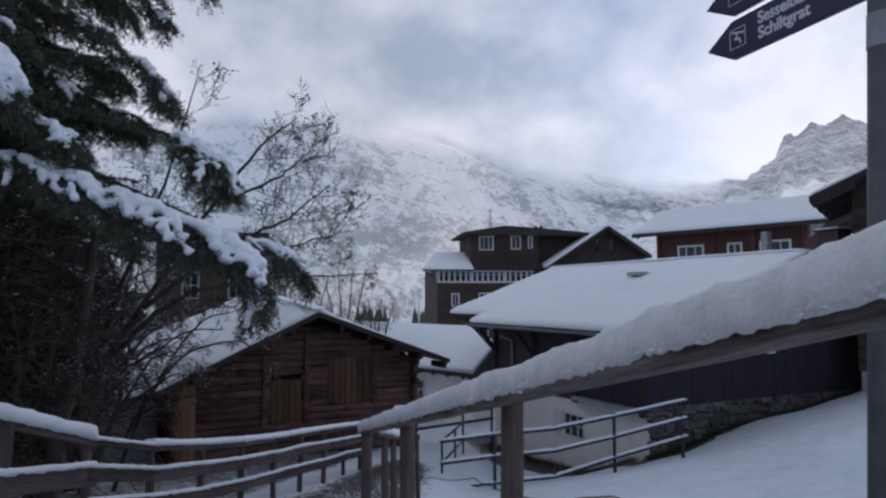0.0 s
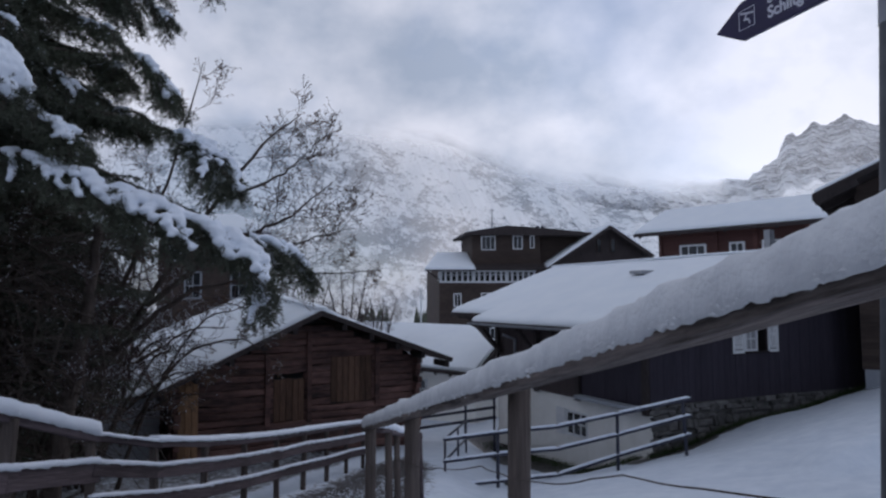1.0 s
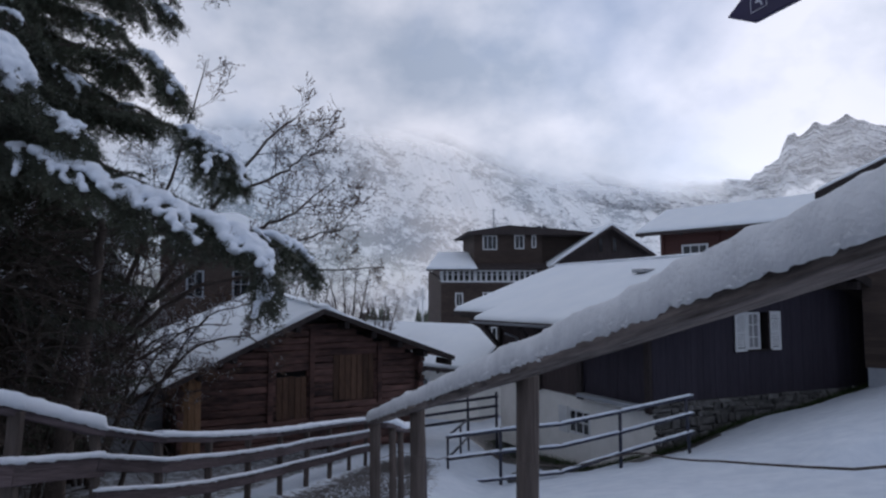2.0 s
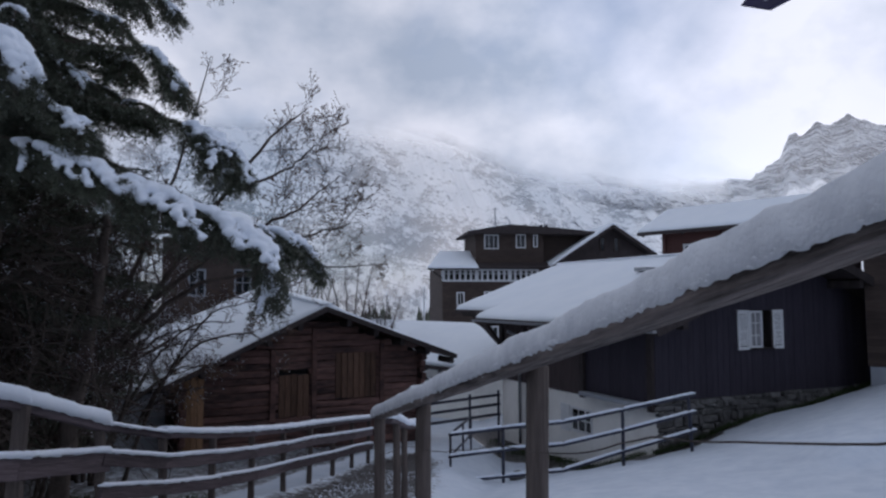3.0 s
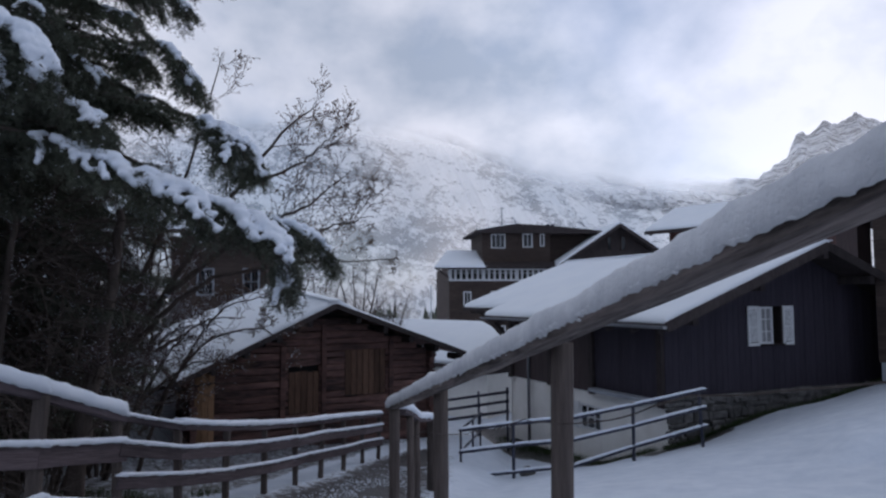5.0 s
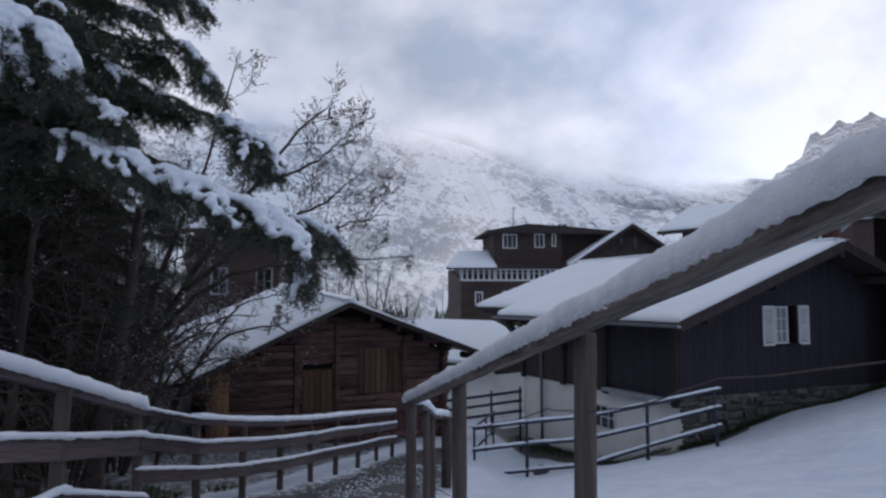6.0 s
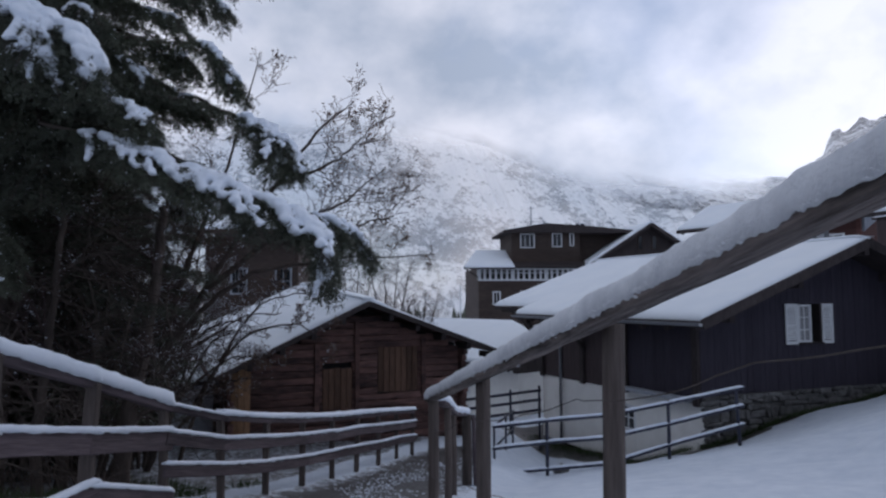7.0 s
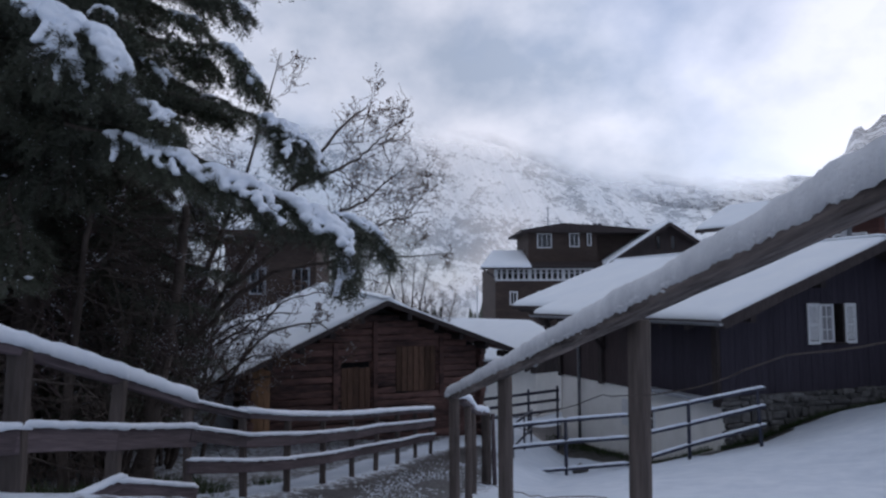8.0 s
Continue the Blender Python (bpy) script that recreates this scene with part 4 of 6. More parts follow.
def build_hotel():
    h = thing("hotel", 5.0, 61.0, -7.0, "large brown shingled hotel with a tower and white glazed gallery", "hotel", 8)
    part("wall", boxed(-5.6, 9.5, 0.0, 10.0, -7.0, 2.75), BROWNSHINGLE, h)
    part("wall", boxed(-5.6, 9.5, 0.15, 10.0, 2.75, 3.95), BROWNSHINGLE, h)
    # glazed gallery
    n = 17
    # its near-black core paints the unlit inside behind the white frames
    g = part("gallery", boxed(-5.5, 3.0, -0.02, 0.1, 2.85, 3.75), PAINTED_DARK, h, "white-framed glazed gallery")
    for z0, z1 in ((2.72, 2.88), (3.68, 3.82)):
        part("rail", boxed(-5.6, 3.1, -0.10, 0.02, z0, z1), WHITEPAINT, g)
    for i in range(n + 1):
        u = -5.55 + i * 8.5 / n
        wide = 0.16 if i % 6 == 0 else 0.09
        part("mullion", boxed(u - wide, u + wide, -0.08, 0.0, 2.88, 3.68), WHITEPAINT, g)
    part("transom", boxed(-5.5, 3.0, -0.07, -0.022, 3.40, 3.46), WHITEPAINT, g)
    # lower roof round the tower
    for a, b, c, d in (((-7.0, -0.9, 3.85), (-2.5, -0.9, 3.85), (-5.4, 3.5, 5.5), (-2.5, 3.5, 5.5)),):
        part("roof_slope", slab(bmesh.new(), a, b, c, d, 0.14), DARKBEAM, h)
        part("roof_snow", snow_sheet(a, b, c, d, 0.22, 0.4, 21, 0.2), SNOW_ROOF_LIT, h, smooth=True)
    a, b, c, d = (-2.6, -0.8, 3.95), (4.2, -0.8, 4.0), (-2.6, 0.6, 4.45), (4.2, 0.6, 4.5)
    part("roof_slope", slab(bmesh.new(), a, b, c, d, 0.14), DARKBEAM, h)
    # tower
    part("tower_wall", boxed(-2.55, 3.7, 0.5, 6.5, 3.9, 7.05), BROWNSHINGLE, h)
    bm = bmesh.new()
    prism(bm, [(-3.3, 7.0), (4.6, 7.0), (9.3, 7.05), (9.3, 7.2), (4.4, 7.62), (0.5, 7.85), (-3.3, 7.2)], -0.1, 7.2)
    part("tower_roof", bm, DARKBEAM, h)
    a, b, c, d = (-3.2, -0.05, 7.22), (0.5, -0.05, 7.86), (-3.2, 7.1, 7.22), (0.5, 7.1, 7.86)
    part("roof_snow", snow_sheet(a, b, c, d, 0.05, 0.5, 23, 0.2), SNOW_ROOF_LIT, h, smooth=True)
    part("wall", boxed(3.7, 9.2, 1.6, 7.0, 3.9, 7.02), BROWNSHINGLE, h)
    for u0, u1, z0, z1, cols in ((-1.75, -0.45, 5.65, 6.95, 3), (1.15, 2.05, 5.75, 7.0, 2), (2.75, 3.15, 5.85, 7.0, 1)):
        window(h, "y", u0, u1, z0, z1, 0.49, cols, 1, 0.085, 0.09)
    part("shutter", boxed(0.75, 0.95, 0.44, 0.49, 5.75, 7.0), BROWNSHINGLE, h)
    for u0, u1, z0, z1, cols in ((-4.35, -3.65, 0.6, 1.8, 2), (-1.9, -0.4, 0.9, 1.85, 3), (1.2, 2.4, 0.6, 1.8, 2), (-4.35, -3.65, -2.6, -1.2, 2), (-1.6, -0.6, -2.6, -1.2, 2)):
        window(h, "y", u0, u1, z0, z1, -0.01, cols, 1, 0.11, 0.08)
    # cross gable
    part("gable_wall", prism(bmesh.new(), [(4.3, 3.5), (13.4, 3.5), (13.4, 4.9), (9.6, 7.55), (5.2, 4.9)], -0.6, 0.3), DARKBEAM, h)
    part("wall", boxed(5.2, 13.2, -0.4, 9.0, -7.0, 4.2), BROWNSHINGLE, h)
    roof(h, (3.9, 4.05), (9.6, 7.75), (13.6, 5.15), -1.5, 8.0, 0.2, 0.26, 25)
    for u in (8.6, 9.9):
        window(h, "y", u, u + 0.5, 5.4, 6.7, -0.61, 1, 1, 0.08, 0.06, mat=BROWNSHINGLE)
    # aerial and chimney pots
    bm = tubed([(-0.2, 3, 7.7), (-0.2, 3, 9.75)], 0.06, 6)
    tube(bm, [(-0.9, 3, 8.35), (1.2, 3, 8.3)], 0.03, 5)
    tube(bm, [(-0.5, 3, 9.55), (0.1, 3, 9.6)], 0.03, 5)
    part("aerial", bm, ZINC, h)
    for u in (1.5, 4.2, 4.7):
        part("chimney_pot", tubed([(u, 3, 7.4), (u, 3, 8.15)], [0.22, 0.18], 8), IRON, h)
    part("chimney", boxed(2.3, 3.0, 2.6, 3.4, 7.3, 8.0), GREYPLASTER, h)
    part("bracket", beamed((-5.6, -0.05, 3.0), (-6.8, -0.8, 3.75), 0.1, 0.1), DARKBEAM, h)


build_hotel()

# ---------------------------------------------------------------- red-brown chalet higher up


def build_red_chalet():
    c = thing("chalet", 13.35, 48.5, -3.0, "red-brown timber chalet with white windows and a snowy roof", "chalet", -49)
    part("wall", boxed(1.3, 11.2, 1.3, 7.2, -3.0, 6.4), REDWOOD, c)
    for u in (1.35, 5.4, 8.0, 11.1):
        part("post", boxed(u - 0.13, u + 0.13, 1.18, 1.31, -3.0, 6.2), REDWOOD, c)
    part("roof_slope", slab(bmesh.new(), (0, 0, 5.85), (13.2, 0, 5.85), (-0.2, 4.3, 7.75), (13.2, 4.3, 7.75), 0.2), DARKBEAM, c)
    part("roof_snow", snow_sheet((0.03, 0.03, 5.86), (13.17, 0.03, 5.86), (-0.17, 4.3, 7.76), (13.17, 4.3, 7.76), 0.24, 0.35, 31, 0.2), SNOW_ROOF_LIT, c, smooth=True)
    part("roof_slope", slab(bmesh.new(), (-0.2, 4.3, 7.75), (13.2, 4.3, 7.75), (0, 8.6, 5.85), (13.2, 8.6, 5.85), 0.2), DARKBEAM, c)
    part("gable_wall", slab(bmesh.new(), (11.21, 1.4, 6.3), (11.36, 1.4, 6.3), (11.21, 4.3, 7.5), (11.36, 4.3, 7.5), 1.3), GREYPLASTER, c)
    part("fascia", beamed((0, -0.03, 5.73), (13.2, -0.03, 5.73), 0.05, 0.24), DARKBEAM, c)
    for u0, u1, n in ((2.8, 4.7, 3), (6.3, 7.3, 2), (8.4, 10.3, 3)):
        window(c, "y", u0, u1, 3.9, 4.95, 1.29, n, 1, 0.12, 0.08)
    for u in (0.4, 3.4, 6.6, 9.8, 12.8):
        part("rafter", beamed((u, 0.05, 5.6), (u, 1.35, 6.15), 0.14, 0.18, 0.01), DARKBEAM, c)


build_red_chalet()

# ---------------------------------------------------------------- chalet with deep eaves, beside the dark house


def build_side_chalet():
    c = thing("chalet", 10.45, 17.75, -1.9, "dark timber chalet with deep eaves on a pale base", "chalet", -35)
    part("base_wall", boxed(0.0, 7.0, 0.0, 5.0, -1.9, -0.38), GREYPLASTER, c)
    for k in range(26):
        part("board", boxed(-0.05, 7.0, -0.03, 0.02, -0.38 + k * 0.17 + 0.003, -0.38 + (k + 1) * 0.17 - 0.003), BROWNSHINGLE, c)
    part("wall", boxed(-0.03, 7.0, 0.021, 5.0, -0.38, 4.05), BROWNSHINGLE, c)
    bm = slab(bmesh.new(), (-0.9, -0.9, 3.98), (4.6, -0.9, 6.48), (-0.9, 6.0, 3.98), (4.6, 6.0, 6.48), 0.16)
    part("roof_slope", bm, DARKBEAM, c)
    part("roof_snow", snow_sheet((-0.86, -0.86, 3.99), (4.6, -0.86, 6.49), (-0.86, 6.0, 3.99), (4.6, 6.0, 6.49), 0.12, 0.35, 41, 0.12), SNOW_ROOF_LIT, c, smooth=True)
    bm = slab(bmesh.new(), (4.6, -0.9, 6.48), (10.1, -0.9, 3.98), (4.6, 6.0, 6.48), (10.1, 6.0, 3.98), 0.16)
    part("roof_slope", bm, DARKBEAM, c)
    part("gable_wall", prism(bmesh.new(), [(0, 4.05), (7.0, 4.05), (7.0, 5.2), (4.6, 6.25), (0, 4.2)], 0.0, 0.2), BROWNSHINGLE, c)
    for y in (-0.9, 0.5, 1.8, 3.1):
        part("rafter", beamed((-0.85, y, 3.76), (0.1, y, 4.19), 0.12, 0.16, 0.01), DARKBEAM, c)
    window(c, "y", 0.5, 0.75, 2.9, 3.7, -0.035, 1, 1, 0.05, 0.04, mat=GREYPLASTER)
    window(c, "y", 0.95, 1.6, 2.9, 3.7, -0.035, 2, 1, 0.05, 0.04, mat=GREYPLASTER)


build_side_chalet()


def build_back_house():
    """The house that shows through the bare branches, behind the barn."""
    h = thing("house", -9.0, 33.0, -4.0, "brown timber house seen through bare branches", "house", 8)
    part("wall", boxed(-4.5, -0.1, 0, 6, -4.0, 4.2), BROWNSHINGLE, h)
    e0, e1, r0, r1 = (-5.4, -1.1, 4.45), (0.8, -1.1, 4.45), (-5.4, 3.0, 5.65), (-1.4, 3.0, 5.65)
    part("roof_slope", slab(bmesh.new(), e0, e1, r0, r1, 0.2), BROWNSHINGLE, h)
    part("roof_snow", snow_sheet(e0, e1, r0, r1, 0.22, 0.4, 51, 0.2), SNOW_ROOF_LIT, h, smooth=True)
    part("roof_slope", slab(bmesh.new(), r0, r1, (-5.4, 7.0, 4.4), (0.8, 7.0, 4.4), 0.2), BROWNSHINGLE, h)
    for u in (-3.3, -1.2):
        window(h, "y", u, u + 0.8, 1.4, 2.7, -0.01, 2, 2, 0.08, 0.07, mat=GREYPLASTER)


build_back_house()

# ---------------------------------------------------------------- the near fence on the bank


def grain_along(ob, d):
    """Turn a timber's own axes so that its y runs along d; the parts under it stay where they are."""
    m = Vector((0, 1, 0)).rotation_difference(Vector(d).normalized()).to_matrix().to_4x4()
    ob.data.transform(m.inverted())
    ob.matrix_local = m
    for c in ob.children:
        c.matrix_local = m.inverted()


def flecks(P, rng, size):
    """Small flat lumps of snow caught on twigs, as eight-sided pebbles."""
    n = len(P)
    octa = np.array([[1, 0, 0], [0, 1, 0], [-1, 0, 0], [0, -1, 0], [0, 0, 0.55], [0, 0, -0.35]])
    tri = np.array([[0, 1, 4], [1, 2, 4], [2, 3, 4], [3, 0, 4], [1, 0, 5], [2, 1, 5], [3, 2, 5], [0, 3, 5]])
    s = rng.uniform(0.5, 1.3, (n, 1, 1)) * size
    v = P[:, None] + octa[None] * s * rng.uniform(0.7, 1.3, (n, 6, 3))
    f = (np.arange(n) * 6)[:, None, None] + tri[None]
    return v.reshape(-1, 3), f.reshape(-1, 3)


def build_right_fence():
    f = thing("fence", 0.33, 3.4, lift(0.33, 3.4) - 0.1, "weathered post-and-rail fence with a deep cushion of snow", "fence")
    ox, oy = 0.33, 3.4

    def loc(p):
        return (p[0] - ox, p[1] - oy, p[2])

    end, near = Vector((-0.69, 7.25, 0.185)), Vector((1.03, 0.2, 1.772))
    d = (near - end).normalized()
    side = d.cross(Vector((0, 0, 1))).normalized()
    rail_h = 0.06
    c0, c1 = end + Vector((0, 0, rail_h / 2)), near + Vector((0, 0, rail_h / 2))
    rail = part("rail", beamed(loc(c0), loc(c1), 0.112, rail_h, 0.022, cuts=70, rough=0.007, seed=2), RAILWOOD, f, "split log rail", smooth=True)
    part("snow_cap", snow_strip(loc(end + Vector((0, 0, rail_h - 0.024)) - d * 0.01), loc(near + Vector((0, 0, rail_h - 0.024))), 0.134, 0.090, 3, 0.010, 0.009, 0.1), SNOW_OLD, rail, smooth=True)
    for (x, y, r, tilt) in ((-0.655, 7.13, 0.05, 0.0), (-0.185, 5.45, 0.052, 0.0), (0.325, 3.42, 0.045, 0.002), (0.80, 1.25, 0.052, 0.0)):
        z1 = end.z + (near.z - end.z) * (end.y - y) / (end.y - near.y)
        g = lift(x, y) - 0.25
        pts = [(x + tilt * k - ox, y - oy, g + (z1 + 0.03 - g) * k / 8) for k in range(9)]
        part("post", tubed(pts, [r * (1 + 0.05 * noise.noise(Vector((k, x, y)))) for k in range(9)], 12), POSTWOOD, f, smooth=True)
    # where the fence goes on down the lane
    prev = Vector((-0.60, 7.28, 0.16))
    for x, y, z, r in ((-0.57, 8.05, 0.0, 0.042), (-0.56, 9.15, -0.26, 0.04), (-0.43, 10.6, -0.52, 0.075)):
        g = lift(x, y) - 0.25
        part("post", tubed([(x - ox, y - oy, g), (x - ox + 0.01, y - oy, (g + z) / 2), (x - ox, y - oy, z + 0.03)], [r, r * 0.95, r * 0.9], 10), POSTWOOD, f, smooth=True)
        q = Vector((x, y, z))
        rl = part("rail", beamed(loc(prev + Vector((0, 0, 0.02))), loc(q + Vector((0, 0.05, 0.02))), 0.10, 0.06, 0.015, cuts=6, rough=0.012, seed=y), GREYWOOD, f)
        part("snow_cap", snow_strip(loc(prev + Vector((0, 0, 0.048))), loc(q + Vector((0, 0.05, 0.048))), 0.12, 0.07, y, 0.05), SNOW, rl, smooth=True)
        grain_along(rl, q - prev)
        prev = q
    part("stake", tubed([(-0.3 - ox, 10.6 - oy, lift(-0.3, 10.6) - 0.2), (-0.33 - ox, 10.6 - oy, -0.5)], [0.035, 0.03], 8), GREYWOOD, f, smooth=True)
    # crumbs of snow clinging to the side of the rail
    rng = np.random.RandomState(12)
    q = rng.rand(2600)
    e, nn = np.array(end), np.array(near)
    P = e + (nn - e) * q[:, None] - np.array(side) * 0.0 + np.where(rng.rand(2600) < 0.5, 1, -1)[:, None] * np.array(side) * 0.061
    P[:, 2] += rail_h - np.abs(rng.randn(2600)) * 0.010 - 0.016
    keep = np.array([noise.noise(Vector((a * 60, 1, 2))) > 0.0 for a in q])
    v, fc = flecks(P[keep] - (ox, oy, BASE[f]), rng, 0.012)
    tagged(mesh_np("snow_crumb", v, fc, SNOW_OLD, rail, True), kind="stuff")
    grain_along(rail, d)
    # wires
    def on_line(y, under):
        return (1.078 - 0.244 * y - 0.06, y, end.z + (near.z - end.z) * (end.y - y) / (end.y - near.y) - under)
    for pts, r in (([on_line(y, u) for y, u in ((0.3, 0.25), (1.25, 0.24), (2.3, 0.27), (3.4, 0.27), (5.45, 0.25), (7.1, 0.28))], 0.0021),
                   ([on_line(y, u) for y, u in ((0.3, 0.7), (1.25, 0.68), (2.3, 0.74), (3.4, 0.67), (5.45, 0.70), (7.1, 0.66))], 0.0023)):
        q = []
        for a, b in zip(pts, pts[1:]):
            for k in range(14):
                p = Vector(a).lerp(Vector(b), k / 14)
                p.z += 0.012 * noise.noise(p * 5) - 0.04 * math.sin(math.pi * k / 14)
                q.append(loc(p))
        part("wire", tubed(q, r, 6), WIRE, f, "sagging wire")


build_right_fence()

# ---------------------------------------------------------------- the fence along the lane


def build_left_fence():
    f = thing("fence", -3.28, 7.16, lift(-3.28, 7.16) - 0.1, "three-rail wooden lane fence with snow on its rails", "fence")
    ox, oy = -3.28, 7.16
    top = {}
    for k, z in zip(range(-4, 9), (1.30, 1.07, 0.80, 0.48, 0.14, -0.12, -0.31, -0.47, -0.61, -0.73, -0.85, -0.98, -1.11)):
        x, y = -3.28 + 0.205 * k, 7.16 + 0.935 * k
        top[k] = Vector((x - ox, y - oy, z))
        g = lift(x, y) - 0.3
        lean = {-2: 0.02, -1: 0.035, 0: -0.01}.get(k, 0.01 * math.sin(k * 4.1))
        w = 0.17 if k < -1 else 0.11 if k < 0 else 0.075
        bm = beamed((x - ox - lean, y - oy, g), (x - ox + lean, y - oy, z), w, min(w, 0.07), 0.012, up=(0, 1, 0), cuts=6, rough=0.010, seed=k)
        part("post", bm, POSTWOOD, f)
    rng = random.Random(8)
    drop = {-4: 0.9, -3: 0.78, -2: 0.63, -1: 0.48, 0: 0.31, 1: 0.28, 2: 0.27, 3: 0.26}
    for row in range(3):
        k = -4
        while k < 8:
            n = min(2 if row else 3, 8 - k)
            if row == 2 and k < 0:
                n = 1
            a, b = top[k].copy(), top[k + n].copy()
            segs = [top[j] + Vector((0.055 if row else 0, -0.0, (0.0, -drop.get(j, 0.25), -drop.get(j, 0.25) - 0.29)[row] + (0.0 if row == 0 else rng.uniform(-0.015, 0.015)))) for j in range(k, k + n + 1)]
            if row == 2 and k < 0:
                low = {-4: 0.5, -3: 0.42, -2: 0.38, -1: 0.15, 0: 0.29}
                segs[0].z -= low[k]
                segs[1].z -= low[k + 1]
            for j in range(n):
                p, q = segs[j], segs[j + 1]
                dd = (q - p).normalized() * 0.06
                hh = 0.075 if row == 0 else (0.19 if k + j < 0 else 0.135)
                ww = 0.11 if row == 0 else 0.04
                r = part("rail", beamed(p - dd, q + dd, ww, hh, 0.01, cuts=5, rough=0.012, seed=row * 20 + k + j), GREYWOOD, f)
                up = Vector((0, 0, hh / 2 - 0.004))
                deep = {0: 0.09, 1: 0.035, 2: 0.028}[row] * (1.3 if k + j < 0 else 0.62 if row == 0 else 1)
                bare = (row == 0 and k + j == 0)
                part("snow_cap", snow_strip(p + up - dd, q + up + dd, ww + (0.05 if row == 0 else 0.035), deep * (0.45 if bare else 1), row * 30 + k + j, 0.04, 0.01, 0.03), SNOW, r, smooth=True)
                grain_along(r, q - p)
            k += n
    return f


build_left_fence()

# ---------------------------------------------------------------- black railing by the steps


def build_railing():
    r = thing("railing", 2.2, 14.3, lift(2.2, 14.3) - 0.1, "black iron handrail with snow on its three bars", "railing")
    ox, oy = 2.2, 14.3
    tops = [Vector((0.0, 13.9, -1.28)), Vector((1.05, 14.2, -1.21)), Vector((2.24, 14.3, -1.12)), Vector((3.42, 14.3, -0.88)), Vector((4.87, 14.3, -0.57))]
    gap = [(0, 0.41, 0.88), (0, 0.42, 0.93), (0, 0.43, 0.93), (0, 0.40, 0.80), (0, 0.34, 0.70)]
    o = Vector((ox, oy, 0))
    for row in range(3):
        pts = [t - o - Vector((0, 0, g[row])) for t, g in zip(tops, gap)]
        bar = part("bar", tubed(pts, 0.036, 10), IRON, r, smooth=True)
        for p, q in zip(pts, pts[1:]):
            part("snow_cap", snow_strip(p + Vector((0, 0, 0.026)), q + Vector((0, 0, 0.026)), 0.066, 0.036, row + p.x, 0.06, 0.004, 0.03), SNOW, bar, smooth=True)
    for i, x in ((1, 1.05), (3, 3.42), (4, 4.72)):
        t = tops[i]
        p = Vector((x, t.y, t.z)) - o
        part("post", tubed([(p.x + (0.06 if i == 4 else 0), p.y, lift(x, t.y) - 0.2), (p.x, p.y, p.z)], 0.034, 8), IRON, r, smooth=True)
    # the return down the steps
    back = Vector((0.55, 17.5, -1.55)) - o
    p0 = tops[0] - o
    for g in (0.0, 0.42):
        part("bar", tubed([p0 - Vector((0, 0, g)), back - Vector((0, 0, g))], 0.025, 8), IRON, r, smooth=True)
    for x, y in ((0.02, 14.1), (0.3, 15.8), (0.52, 17.3)):
        part("post", tubed([(x - ox, y - oy, lift(x, y) - 0.2), (x - ox, y - oy, -1.3 - 0.07 * (y - 14))], 0.024, 8), IRON, r, smooth=True)


build_railing()


def build_far_railing():
    r = thing("railing", 0.5, 20.4, lift(0.5, 20.4) - 0.1, "dark iron railing in front of the white house", "railing")
    for z in (-1.62, -1.89, -2.18):
        part("bar", tubed([(-1.7, -0.1, z - 0.16), (1.0, 0.5, z + 0.11)], 0.042, 8), IRON, r, smooth=True)
    for x, y in ((-1.5, -0.1), (0.1, 0.28), (0.95, 0.5)):
        part("post", tubed([(x, y, lift(0.5 + x, 20.4 + y) - 0.2), (x, y, -1.48 + x * 0.1)], 0.035, 8), IRON, r, smooth=True)


build_far_railing()

# ---------------------------------------------------------------- signpost


